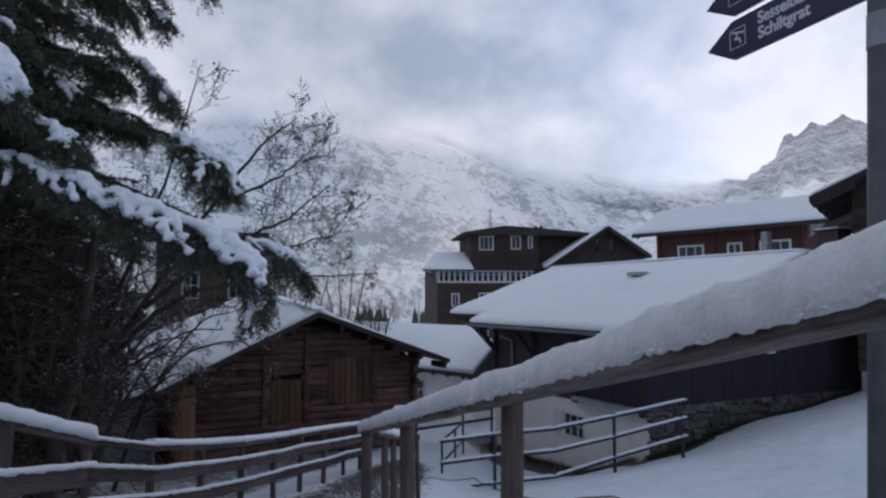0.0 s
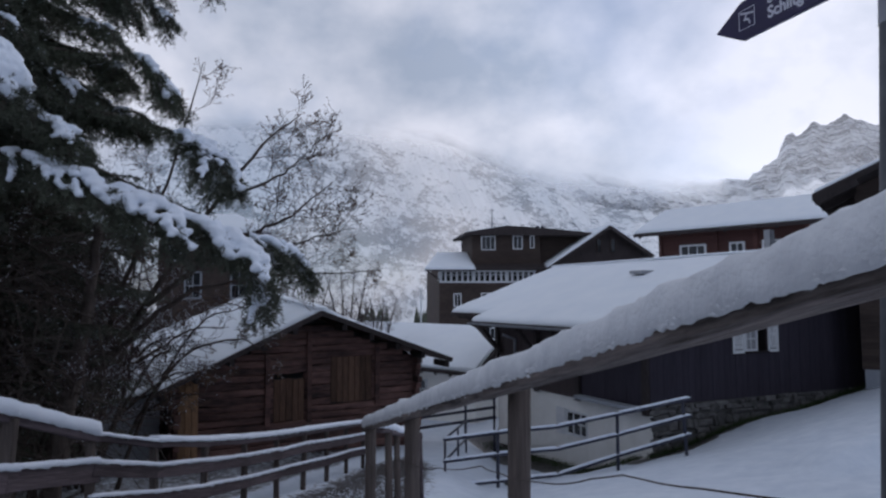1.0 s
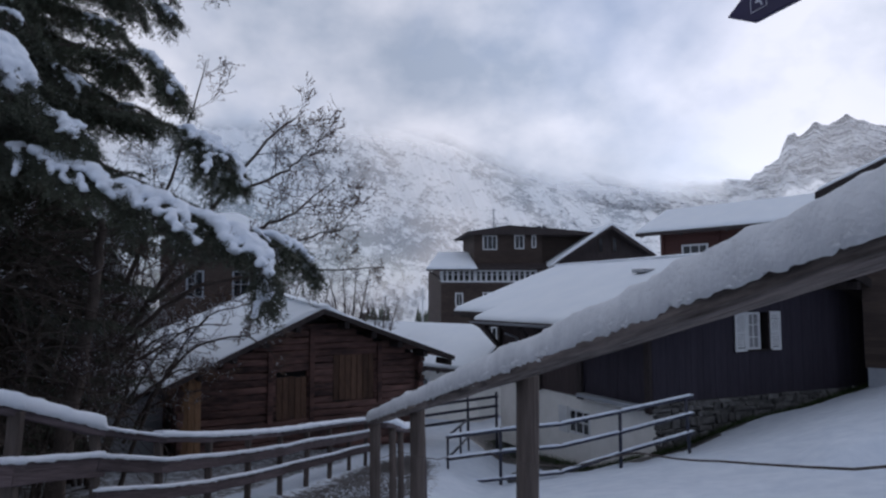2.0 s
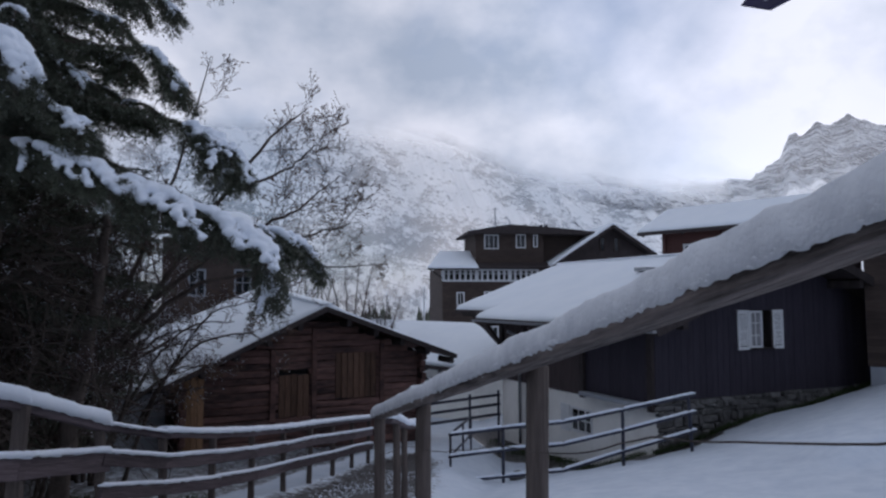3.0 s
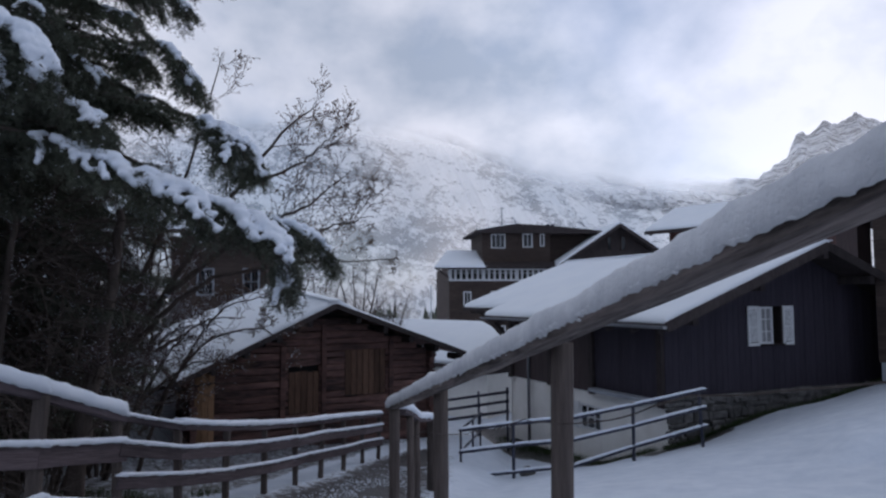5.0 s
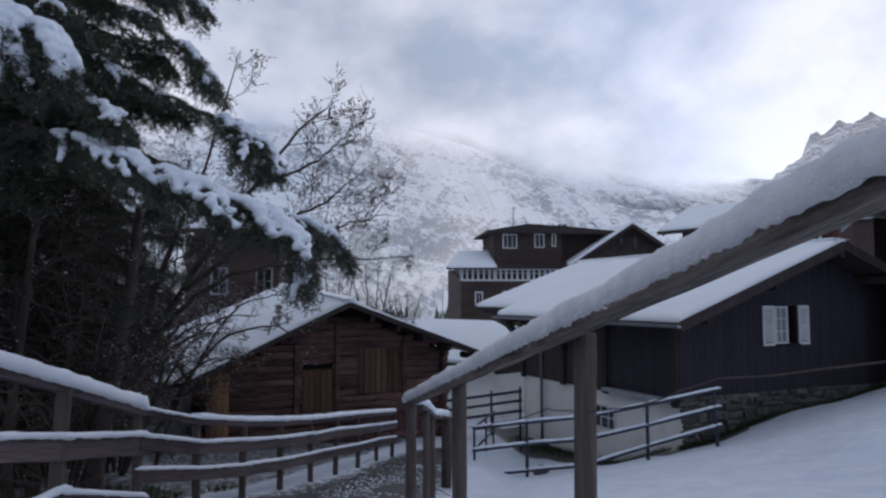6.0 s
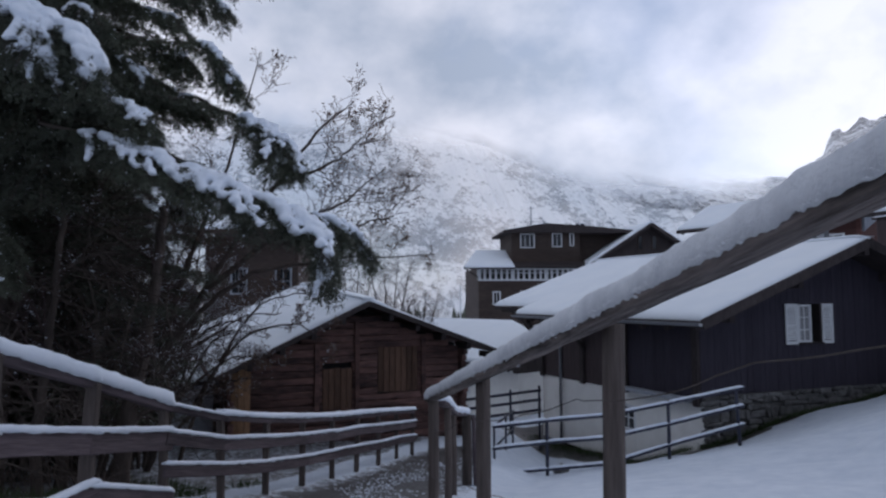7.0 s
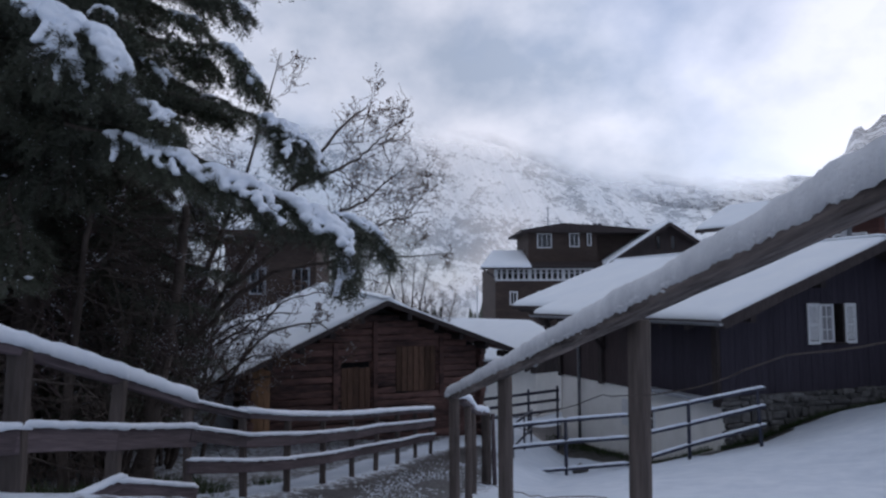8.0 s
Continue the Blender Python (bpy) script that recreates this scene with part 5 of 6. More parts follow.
def build_signpost():
    s = thing("signpost", 1.013, 2.12, lift(1.013, 2.12) - 0.05, "galvanised signpost with two dark blue arrow signs", "signpost")
    part("pole", tubed([(-0.045 * (1.98 - lift(1.013, 2.12) + 0.4), 0, lift(1.013, 2.12) - 0.4), (0.046, 0, 3.0)], 0.032, 20), STEEL, s, smooth=True)
    part("sleeve", tubed([(0.0016, 0, 2.015), (0.005, 0, 2.09)], 0.0335, 20, cap=False), STICKER, s, "pale sticker round the pole", smooth=True)
    tip = Vector((0.845 - 1.013, 2.63 - 2.12))
    d = tip.normalized()
    ang = math.degrees(math.atan2(d.y, d.x))
    ln, hgt = tip.length, 0.108
    for zc, words in ((2.192, True), (2.316, False)):
        bm = bmesh.new()
        prism(bm, [(0.015, -hgt / 2), (ln - 0.10, -hgt / 2), (ln, 0), (ln - 0.10, hgt / 2), (0.015, hgt / 2)], -0.008, 0.008)
        es = [e for e in bm.edges]
        bmesh.ops.bevel(bm, geom=es, offset=0.0025, segments=1, affect="EDGES")
        me = bpy.data.meshes.new("sign")
        bm.to_mesh(me)
        bm.free()
        me.materials.append(SIGNBLUE)
        sign = new("sign", me)
        sign.parent = s
        sign.matrix_local = pose(0, 0, zc - BASE[s], 0, 0, ang)
        sign["label"] = "dark blue arrow sign with white lettering"

        def face(name, bmx, mat):
            m2 = bpy.data.meshes.new(name)
            bmx.to_mesh(m2)
            bmx.free()
            m2.materials.append(mat)
            ob = new(name, m2)
            ob.parent = sign
            return ob
        # small pictogram frame near the tip, on the side towards the lane
        bm = bmesh.new()
        x0, x1, h2, t = ln - 0.152, ln - 0.094, 0.027, 0.0016
        for a, b, c, e in ((x0, x1, -h2, -h2 + t), (x0, x1, h2 - t, h2), (x0, x0 + t, -h2 + t, h2 - t), (x1 - t, x1, -h2 + t, h2 - t)):
            box(bm, a, b, 0.0082, 0.0095, c, e)
        for a, b in (((x0 + 0.004, 0.008), (x1 - 0.006, 0.02)), ((x0 + 0.03, 0.015), (x0 + 0.034, -0.002)), ((x0 + 0.022, -0.004), (x0 + 0.04, -0.002)), ((x0 + 0.022, -0.004), (x0 + 0.018, -0.018))):
            beam(bm, (a[0], 0.0089, a[1]), (b[0], 0.0089, b[1]), 0.0013, 0.005, 0, up=(0, 0, 1))
        face("pictogram", bm, SIGNWHITE)
        if words:
            for txt, zz in (("Sesselbahn", 0.010), ("Schiltgrat", -0.030)):
                cu = bpy.data.curves.new("lettering", "FONT")
                cu.body = txt
                cu.size = 0.044
                cu.extrude = 0.0006
                cu.offset = 0.0011
                ob = new("lettering_curve", cu)
                bpy.context.view_layer.update()
                m3 = bpy.data.meshes.new_from_object(ob.evaluated_get(bpy.context.evaluated_depsgraph_get()))
                bpy.data.objects.remove(ob)
                m3.materials.clear()
                m3.materials.append(SIGNWHITE)
                let = new("lettering", m3)
                let.parent = sign
                let.matrix_local = Matrix.Translation((ln - 0.197, 0.0086, zz)) @ pose(0, 0, 0, 90, 0, 180)
            face("arrow_mark", boxed(0.06, 0.09, 0.0082, 0.0095, -0.01, 0.025), SIGNWHITE)


build_signpost()

# ---------------------------------------------------------------- trees


def sticks(polys, sides=5):
    """Tapered tubes along many polylines at once: [(points, radii)]; returns verts and faces."""
    vs, fs, base = [], [], 0
    ang = np.arange(sides) * 2 * np.pi / sides
    for pts, rad in polys:
        p = np.asarray(pts, float)
        r = np.asarray(rad, float)
        d = np.gradient(p, axis=0)
        d /= np.linalg.norm(d, axis=1, keepdims=True) + 1e-9
        ref = np.array([0.13, 0.27, 0.95])
        s = np.cross(d, ref)
        s /= np.linalg.norm(s, axis=1, keepdims=True) + 1e-9
        t = np.cross(d, s)
        ring = p[:, None] + (s[:, None] * np.cos(ang)[None, :, None] + t[:, None] * np.sin(ang)[None, :, None]) * r[:, None, None]
        n = len(p)
        vs.append(ring.reshape(-1, 3))
        i = base + np.arange((n - 1) * sides)
        k = i - base
        nxt = base + (k // sides) * sides + (k + 1) % sides
        fs.append(np.stack([i, nxt, nxt + sides, i + sides], 1))
        base += n * sides
    return np.concatenate(vs), np.concatenate(fs)


def curve_through(pts, n):
    """n points on a smooth curve through pts."""
    p = [Vector(q) for q in pts]
    p = [p[0] * 2 - p[1]] + p + [p[-1] * 2 - p[-2]]
    out = []
    m = len(p) - 3
    for i in range(n):
        t = i / (n - 1) * m
        k = min(int(t), m - 1)
        t -= k
        a, b, c, d = p[k:k + 4]
        out.append(0.5 * ((2 * b) + (c - a) * t + (2 * a - 5 * b + 4 * c - d) * t * t + (3 * b - a - 3 * c + d) * t ** 3))
    return np.array([tuple(v) for v in out])


def spruce_branch(pts, rng, width=0.55, every=0.07, dense=1.0, droop=0.35):
    """A flat, drooping spray: returns the twig polylines and the needle seats (place, direction)."""
    n = 26
    c = curve_through(pts, n)
    length = np.linalg.norm(np.diff(c, axis=0), axis=1).sum()
    polys = [(c, np.linspace(0.012 + length * 0.008, 0.004, n))]
    seats_p, seats_d = [], []
    count = int(length / every)
    cum = np.concatenate([[0], np.cumsum(np.linalg.norm(np.diff(c, axis=0), axis=1))])
    for k in range(count):
        t = 0.14 + 0.86 * (k + rng.rand()) / count
        s = t * length
        p = np.array([np.interp(s, cum, c[:, j]) for j in range(3)])
        q = np.array([np.interp(min(s + 0.05, length), cum, c[:, j]) for j in range(3)])
        f = q - p
        f /= np.linalg.norm(f) + 1e-9
        side = np.cross(f, (0, 0, 1.0))
        side /= np.linalg.norm(side) + 1e-9
        sg = 1 if k % 2 else -1
        ln = width * (0.35 + 0.65 * math.sin(math.pi * min(1, 0.18 + 0.82 * t) * 0.98)) * rng.uniform(0.6, 1.15)
        if t > 0.93:
            ln *= 0.6
        dirn = f * rng.uniform(0.45, 0.8) + side * sg * rng.uniform(0.6, 1.0) + np.array([0, 0, rng.uniform(-droop, 0.12)])
        dirn /= np.linalg.norm(dirn)
        m = max(4, int(ln / 0.022))
        u = np.linspace(0, 1, m)[:, None]
        tw = p + dirn * ln * u + np.array([0, 0, -droop * ln * 0.55]) * u ** 2
        polys.append((tw[::max(1, m // 4)], np.linspace(0.005, 0.002, len(tw[::max(1, m // 4)]))))
        seats_p.append(tw)
        seats_d.append(np.repeat(dirn[None], m, 0))
        # side shoots
        for a in np.arange(0.06, ln * 0.92, 0.075 / dense):
            b = a / ln
            o = p + dirn * a + np.array([0, 0, -droop * ln * 0.55]) * b ** 2
            for g in (1, -1):
                sd = dirn * 0.75 + np.cross(dirn, (0, 0, 1.0)) * g * 0.7 + np.array([0, 0, rng.uniform(-0.5, 0.15)])
                sd /= np.linalg.norm(sd)
                sl = (0.07 + 0.16 * (1 - b)) * rng.uniform(0.6, 1.2)
                mm = max(3, int(sl / 0.02))
                uu = np.linspace(0, 1, mm)[:, None]
                seats_p.append(o + sd * sl * uu + np.array([0, 0, -0.04]) * uu ** 2)
                seats_d.append(np.repeat(sd[None], mm, 0))
    seats_p.append(c[6:])
    seats_d.append(np.repeat((c[-1] - c[0])[None] / length, n - 6, 0))
    return polys, np.concatenate(seats_p), np.concatenate(seats_d), c


def needles(P, D, rng, per=2, length=0.042, wide=0.0085):
    P, D = np.repeat(P, per, 0), np.repeat(D, per, 0)
    n = len(P)
    R = rng.randn(n, 3)
    R -= (R * D).sum(1, keepdims=True) * D
    R /= np.linalg.norm(R, axis=1, keepdims=True) + 1e-9
    ax = D * 0.62 + R * 0.78
    S = np.cross(ax, rng.randn(n, 3))
    S /= np.linalg.norm(S, axis=1, keepdims=True) + 1e-9
    L = (length * rng.uniform(0.65, 1.2, n))[:, None]
    P = P + rng.randn(n, 3) * 0.006
    v = np.stack([P - S * wide / 2, P + S * wide / 2, P + ax * L], 1).reshape(-1, 3)
    return v, np.arange(n * 3).reshape(-1, 3)


def blob_mesh(name, centres, radii, parent, flat=0.62, voxel=0.022, seed=0, label=""):
    """Lumps of settled snow that have grown together."""
    bm = bmesh.new()
    bmesh.ops.create_icosphere(bm, subdivisions=2, radius=1)
    bm.verts.ensure_lookup_table()
    unit = np.array([v.co[:] for v in bm.verts])
    tri = np.array([[v.index for v in f.verts] for f in bm.faces])
    bm.free()
    vs, fs = [], []
    for i, (c, r) in enumerate(zip(centres, radii)):
        k = np.array([1 + 0.42 * noise.noise(Vector(u) * 1.9 + Vector(c) * 9) for u in unit])[:, None]
        vs.append(np.asarray(c) + unit * r * k * (1, 1, flat))
        fs.append(tri + i * len(unit))
    me = bpy.data.meshes.new(name)
    me.from_pydata(np.concatenate(vs).tolist(), [], np.concatenate(fs).tolist())
    me.materials.append(SNOW)
    ob = new(name, me)
    ob.parent = parent
    rm = ob.modifiers.new("grown", "REMESH")
    rm.mode = "VOXEL"
    rm.voxel_size = voxel
    rm.use_smooth_shade = True
    sm = ob.modifiers.new("soft", "SMOOTH")
    sm.factor, sm.iterations = 0.5, 2
    if label:
        ob["label"] = label
    return ob


def build_spruce():
    tx, ty = -6.2, 8.7
    g = lift(tx, ty)
    t = thing("spruce", tx, ty, g - 0.1, "tall dark spruce with heavy snow on its drooping boughs", "tree")
    o = np.array([tx, ty, g - 0.1])
    rng = np.random.RandomState(11)
    top = 13.0
    zs = np.linspace(g - 0.2, top, 22)
    trunk_p = np.stack([tx + 0.06 * np.sin(zs), ty + 0.05 * np.cos(zs * 0.8), zs], 1)
    v, f = sticks([(trunk_p - o, np.linspace(0.2, 0.02, 22))], 12)
    mesh_np("trunk", v, f, BARK, t, True)
    # the boughs that stand out against the sky: their line, width, and the size and start of their snow
    key = [
        ([(tx, ty, 3.7), (-5.03, 7.6, 3.1), (-4.12, 7.2, 2.83), (-3.58, 7.25, 2.65), (-3.07, 7.3, 2.46), (-2.55, 7.33, 2.23), (-2.1, 7.4, 2.05), (-1.8, 7.45, 1.80), (-1.80, 7.45, 1.60)], 0.48, 0.080, 0.26, 30),
        ([(-2.6, 7.36, 2.24), (-2.1, 7.6, 2.08), (-1.82, 8.0, 2.01), (-1.66, 8.3, 1.92), (-1.54, 8.4, 1.71)], 0.32, 0.064, 0.35, 10),
        ([(tx, ty, 4.2), (-5.0, 8.3, 3.75), (-4.06, 8.0, 3.55), (-3.3, 8.25, 3.4), (-2.91, 8.3, 3.27), (-2.62, 8.4, 3.12), (-2.38, 8.45, 2.9)], 0.42, 0.070, 0.66, 14),
        ([(-3.3, 8.25, 3.4), (-2.91, 8.3, 3.25), (-2.58, 8.2, 2.98), (-2.52, 8.2, 2.78)], 0.36, 0.052, 0.25, 9),
        ([(tx, ty, 5.3), (-5.2, 8.3, 4.6), (-4.53, 8.2, 4.3), (-3.93, 8.4, 4.27), (-3.55, 8.5, 4.27), (-3.36, 8.6, 4.08), (-3.2, 8.6, 3.88)], 0.36, 0.056, 0.64, 13),
        ([(tx, ty, 5.2), (-5.6, 7.2, 4.5), (-5.18, 6.6, 4.2), (-4.68, 6.7, 3.99), (-4.32, 6.75, 3.86), (-4.0, 6.8, 3.65), (-3.83, 6.8, 3.35)], 0.46, 0.105, 0.46, 19),
        ([(-4.68, 6.7, 3.99), (-4.45, 6.65, 3.85), (-4.25, 6.55, 3.55), (-4.19, 6.5, 3.27)], 0.34, 0.09, 0.15, 9),
        ([(tx, ty, 4.0), (-5.2, 7.8, 3.4), (-4.47, 7.4, 3.23), (-3.94, 7.38, 3.22), (-3.66, 7.4, 3.07)], 0.34, 0.05, 0.72, 10),
        ([(tx, ty, 7.6), (-5.6, 9.8, 6.75), (-4.99, 10.5, 6.31), (-4.47, 10.9, 5.94), (-4.17, 10.9, 5.77)], 0.34, 0.045, 0.7, 6),
        ([(tx, ty, 6.6), (-4.4, 8.9, 5.75), (-3.4, 9.0, 5.62), (-2.82, 9.0, 5.36)], 0.20, 0.035, 0.8, 4),
        ([(tx, ty, 4.5), (-5.2, 8.4, 3.95), (-4.51, 8.2, 3.69), (-3.75, 8.5, 3.56), (-3.40, 8.6, 3.53)], 0.34, 0.0, 0.5, 6),
        ([(tx, ty, 4.0), (-5.2, 8.5, 3.4), (-4.33, 8.3, 3.1), (-3.48, 8.4, 2.71), (-2.75, 8.3, 2.40)], 0.36, 0.0, 0.4, 8),
        ([(tx, ty, 5.9), (-5.2, 8.6, 5.2), (-4.5, 8.6, 4.85), (-3.85, 8.6, 4.62)], 0.40, 0.034, 0.75, 7),
        ([(tx, ty, 6.6), (-5.2, 8.8, 5.7), (-4.4, 8.8, 5.3), (-3.7, 8.8, 5.05)], 0.40, 0.034, 0.75, 7),
        ([(tx, ty, 4.9), (-5.3, 7.9, 4.3), (-4.7, 7.6, 3.95), (-4.2, 7.6, 3.75)], 0.40, 0.0, 0.5, 6),
    ]
    for x, y, z in ((-4.1, 8.9, 4.35), (-4.3, 8.3, 3.95), (-4.05, 8.9, 3.8), (-4.4, 8.0, 3.5), (-4.3, 8.5, 5.3), (-3.9, 9.0, 5.6), (-4.6, 7.6, 4.4),
                    (-5.0, 7.6, 3.2), (-4.2, 9.2, 6.2), (-4.7, 8.9, 6.6), (-5.0, 7.4, 4.8), (-5.2, 7.2, 2.0), (-4.9, 7.9, 5.0), (-4.7, 8.1, 5.6), (-5.3, 7.4, 5.4), (-5.2, 7.5, 3.9), (-5.5, 7.1, 3.3), (-5.1, 7.8, 2.7)):
        rise = rng.uniform(0.8, 1.3)
        mid = Vector((tx, ty, z + rise)).lerp(Vector((x, y, z)), 0.55) + Vector((0, rng.uniform(-0.2, 0.2), rng.uniform(-0.2, 0.1)))
        key.append(([(tx, ty, z + rise), tuple(mid), (x, y, z), (x + rng.uniform(0.08, 0.2), y - 0.05, z - rng.uniform(0.02, 0.16))], 0.44, 0.03 if z > 3.4 else 0.0, 0.5, 10))
    n_snowy = len(key)
    polys, sp, sd = [], [], []
    key_c = []
    for pts, w, rr, start, n_fan in key:
        a, b, c, line = spruce_branch(pts, rng, w * 0.62, 0.05, 1.1, 0.34)
        polys += a
        sp.append(b)
        sd.append(c)
        fans = []
        # side shoots like fingers, hanging from the bough
        for q in range(n_fan):
            u = start + (0.97 - start) * (q + rng.rand() * 0.7) / n_fan
            j = min(int(u * 25), 24)
            f = line[j + 1] - line[j]
            f /= np.linalg.norm(f)
            sdv = np.cross(f, (0, 0, 1.0))
            sdv /= np.linalg.norm(sdv) + 1e-9
            sgn = -1 if q % 3 == 2 else 1
            ln = w * rng.uniform(0.75, 1.3) * (1.2 - 0.45 * (u - start) / (1 - start)) * min(1.0, 0.45 + (u - start) / 0.14)
            dv = f * rng.uniform(0.45, 0.9) + sdv * sgn * rng.uniform(0.5, 0.9) + (0, 0, rng.uniform(-0.5, -0.05))
            dv /= np.linalg.norm(dv)
            p0 = line[j]
            sub_pts = [tuple(p0), tuple(p0 + dv * ln * 0.5 + (0, 0, -0.03)), tuple(p0 + dv * ln + (0, 0, -0.34 * ln - 0.03))]
            a2, b2, c2, l2 = spruce_branch(sub_pts, rng, 0.17, 0.04, 1.0, 0.4)
            polys += a2
            sp.append(b2)
            sd.append(c2)
            fans.append((u, l2))
        key_c.append((line, fans))
    # the rest of the crown, in whorls
    z = g + 1.2
    while z < top - 0.5:
        reach = np.interp(z, [0, 1.5, 3, 5, 8, 13], [3.3, 3.6, 3.3, 2.9, 2.2, 0.3])
        n = 9 if z < 5 else 7
        a0 = rng.rand() * 6.28
        for k in range(n):
            az = a0 + k * 2 * math.pi / n + rng.uniform(-0.3, 0.3)
            ca, sa = math.cos(az), math.sin(az)
            L = reach * rng.uniform(0.75, 1.05)
            # to the lane side the low boughs are short, so that the thicket shows
            if ca > 0.35 and z < 3.2:
                L *= 0.62 + 0.1 * z
            if sa < 0.25 and ca > -0.25 and z < g + 3.0:
                continue
            if ca > -0.15 and sa < 0.3 and 2.2 < z < 6.2:
                L *= 0.33
            if ca > 0:
                limit = np.interp(z, [0, 3.2, 4.0, 5.4, 6.2, 9], [3.0, 2.6, 2.0, 1.9, 2.1, 1.8])
                L = min(L, limit * rng.uniform(0.8, 1.0) / max(ca, 0.3))
            drop = rng.uniform(0.28, 0.48)
            pts = [(tx, ty, z), (tx + ca * L * 0.35, ty + sa * L * 0.35, z - drop * L * 0.3), (tx + ca * L * 0.7, ty + sa * L * 0.7, z - drop * L * 0.75), (tx + ca * L, ty + sa * L, z - drop * L * 0.88)]
            near = sa < 0.3
            a, b, c, line = spruce_branch(pts, rng, 0.44, 0.08 if near else 0.10, 0.85 if near else 0.6, rng.uniform(0.25, 0.5))
            polys += a
            sp.append(b)
            sd.append(c)
            if rng.rand() < 0.8 and z > 2.0:
                key_c.append((line, None))
        z += rng.uniform(0.20, 0.32)
    # dead twigs low on the trunk
    for k in range(46):
        az = rng.uniform(-1.9, 0.9)
        zz = g + rng.uniform(0.7, 3.6)
        grow(rng, (tx, ty, zz), (math.cos(az), math.sin(az), -0.1), rng.uniform(1.2, 2.6), 0.018, 2, polys, [], -0.05, 0.8, 6, 0.25)
    v, f = sticks([(p - o, r) for p, r in polys], 4)
    tagged(mesh_np("bough_frame", v, f, BARK, t), kind="stuff")
    v, f = needles(np.concatenate(sp), np.concatenate(sd), rng, 3, 0.05, 0.0105)
    tagged(mesh_np("crown", v - o, f, NEEDLE, t), kind="stuff")
    # settled snow
    thin_c, thin_r = [], []
    for (line, fans), (_, w, rr, start, n_fan) in zip(key_c[:n_snowy], key):
        if not rr:
            continue
        cen, rad = (thin_c, thin_r) if rr < 0.04 else ([], [])
        n = int(62 * (1 - start))
        for i in range(n):
            u = start + (1 - start) * (i + rng.rand()) / n
            if noise.noise(Vector((u * 17, rr * 90, 0.3))) < -0.12:
                continue
            j = min(int(u * 25), 24)
            p = line[j] + (line[j + 1] - line[j]) * (u * 25 - j)
            r = rr * rng.uniform(0.55, 1.0)
            cen.append(p + rng.uniform(-1, 1, 3) * (0.05, 0.06, 0.015) + (0, 0, r * 0.45 + 0.02) - o)
            rad.append(r)
        for u, l2 in fans:
            heavy_snow = rng.uniform(0.7, 1.15)
            last = rng.uniform(0.7, 1.0)
            ln2 = np.linalg.norm(np.diff(l2, axis=0), axis=1).sum()
            m = max(5, int(ln2 / 0.032))
            for i in range(m):
                w2 = (i + rng.rand()) / m
                if w2 > last or noise.noise(Vector((w2 * 5, u * 30, 7))) < -0.3:
                    continue
                r = rr * heavy_snow * rng.uniform(0.6, 1.0) * (1.08 - 0.35 * w2)
                cen.append(l2[min(int(w2 * 25), 25)] + rng.uniform(-1, 1, 3) * (0.035, 0.035, 0.012) + (0, 0, r * 0.4 + 0.02) - o)
                rad.append(r)
        if rr >= 0.04:
            blob_mesh("bough_snow", cen, rad, t, 0.74, 0.018, label="thick lumpy snow on a bough")
    # thinner snow over the rest
    cen, rad = thin_c, thin_r
    for line, _ in key_c[n_snowy:]:
        for i in range(12):
            if rng.rand() < 0.55:
                u = rng.uniform(0.4, 0.98)
                p = line[int(u * 25)]
                cen.append(p + rng.uniform(-0.16, 0.16, 3) * (1, 1, 0.2) + (0, 0, 0.03) - o)
                rad.append(rng.uniform(0.022, 0.055))
    tagged(blob_mesh("crown_snow", cen, rad, t, 0.55, 0.026), kind="stuff")
    allp = np.concatenate(sp)
    pick = allp[rng.choice(len(allp), 9000, replace=False)]
    v, f = flecks(pick + (0, 0, 0.012) - o, rng, 0.014)
    tagged(mesh_np("snow_dust", v, f, SNOW, t), kind="stuff")
    return tagged(t, group="garden spruces")


def grow(rng, p, d, length, radius, depth, out, tips, up=0.12, spread=0.75, kids=5, wiggle=0.22):
    """A bare branch and its side branches, added to out as polylines."""
    n = 7 if depth > 0 else 4
    pts = [np.array(p, float)]
    d = np.array(d, float) / np.linalg.norm(d)
    for i in range(n - 1):
        d = d + rng.randn(3) * wiggle * 0.5 + np.array([0, 0, up * 0.4])
        d /= np.linalg.norm(d)
        pts.append(pts[-1] + d * length / (n - 1))
    out.append((np.array(pts), np.linspace(radius, max(radius * 0.45, 0.0028), n)))
    tips.append(pts[-1])
    if depth == 0:
        tips.append(pts[-2])
        return
    for k in range(kids):
        t = 0.25 + 0.72 * (k + rng.rand()) / kids
        j = min(int(t * (n - 1)), n - 2)
        q = pts[j] + (pts[j + 1] - pts[j]) * (t * (n - 1) - j)
        side = rng.randn(3)
        side -= side.dot(d) * d
        side /= np.linalg.norm(side)
        nd = d * (1 - spread * 0.5) + side * spread + np.array([0, 0, up])
        grow(rng, q, nd, length * rng.uniform(0.38, 0.62), max(radius * 0.5, 0.003), depth - 1, out, tips, up, spread, max(3, kids - 1), wiggle)


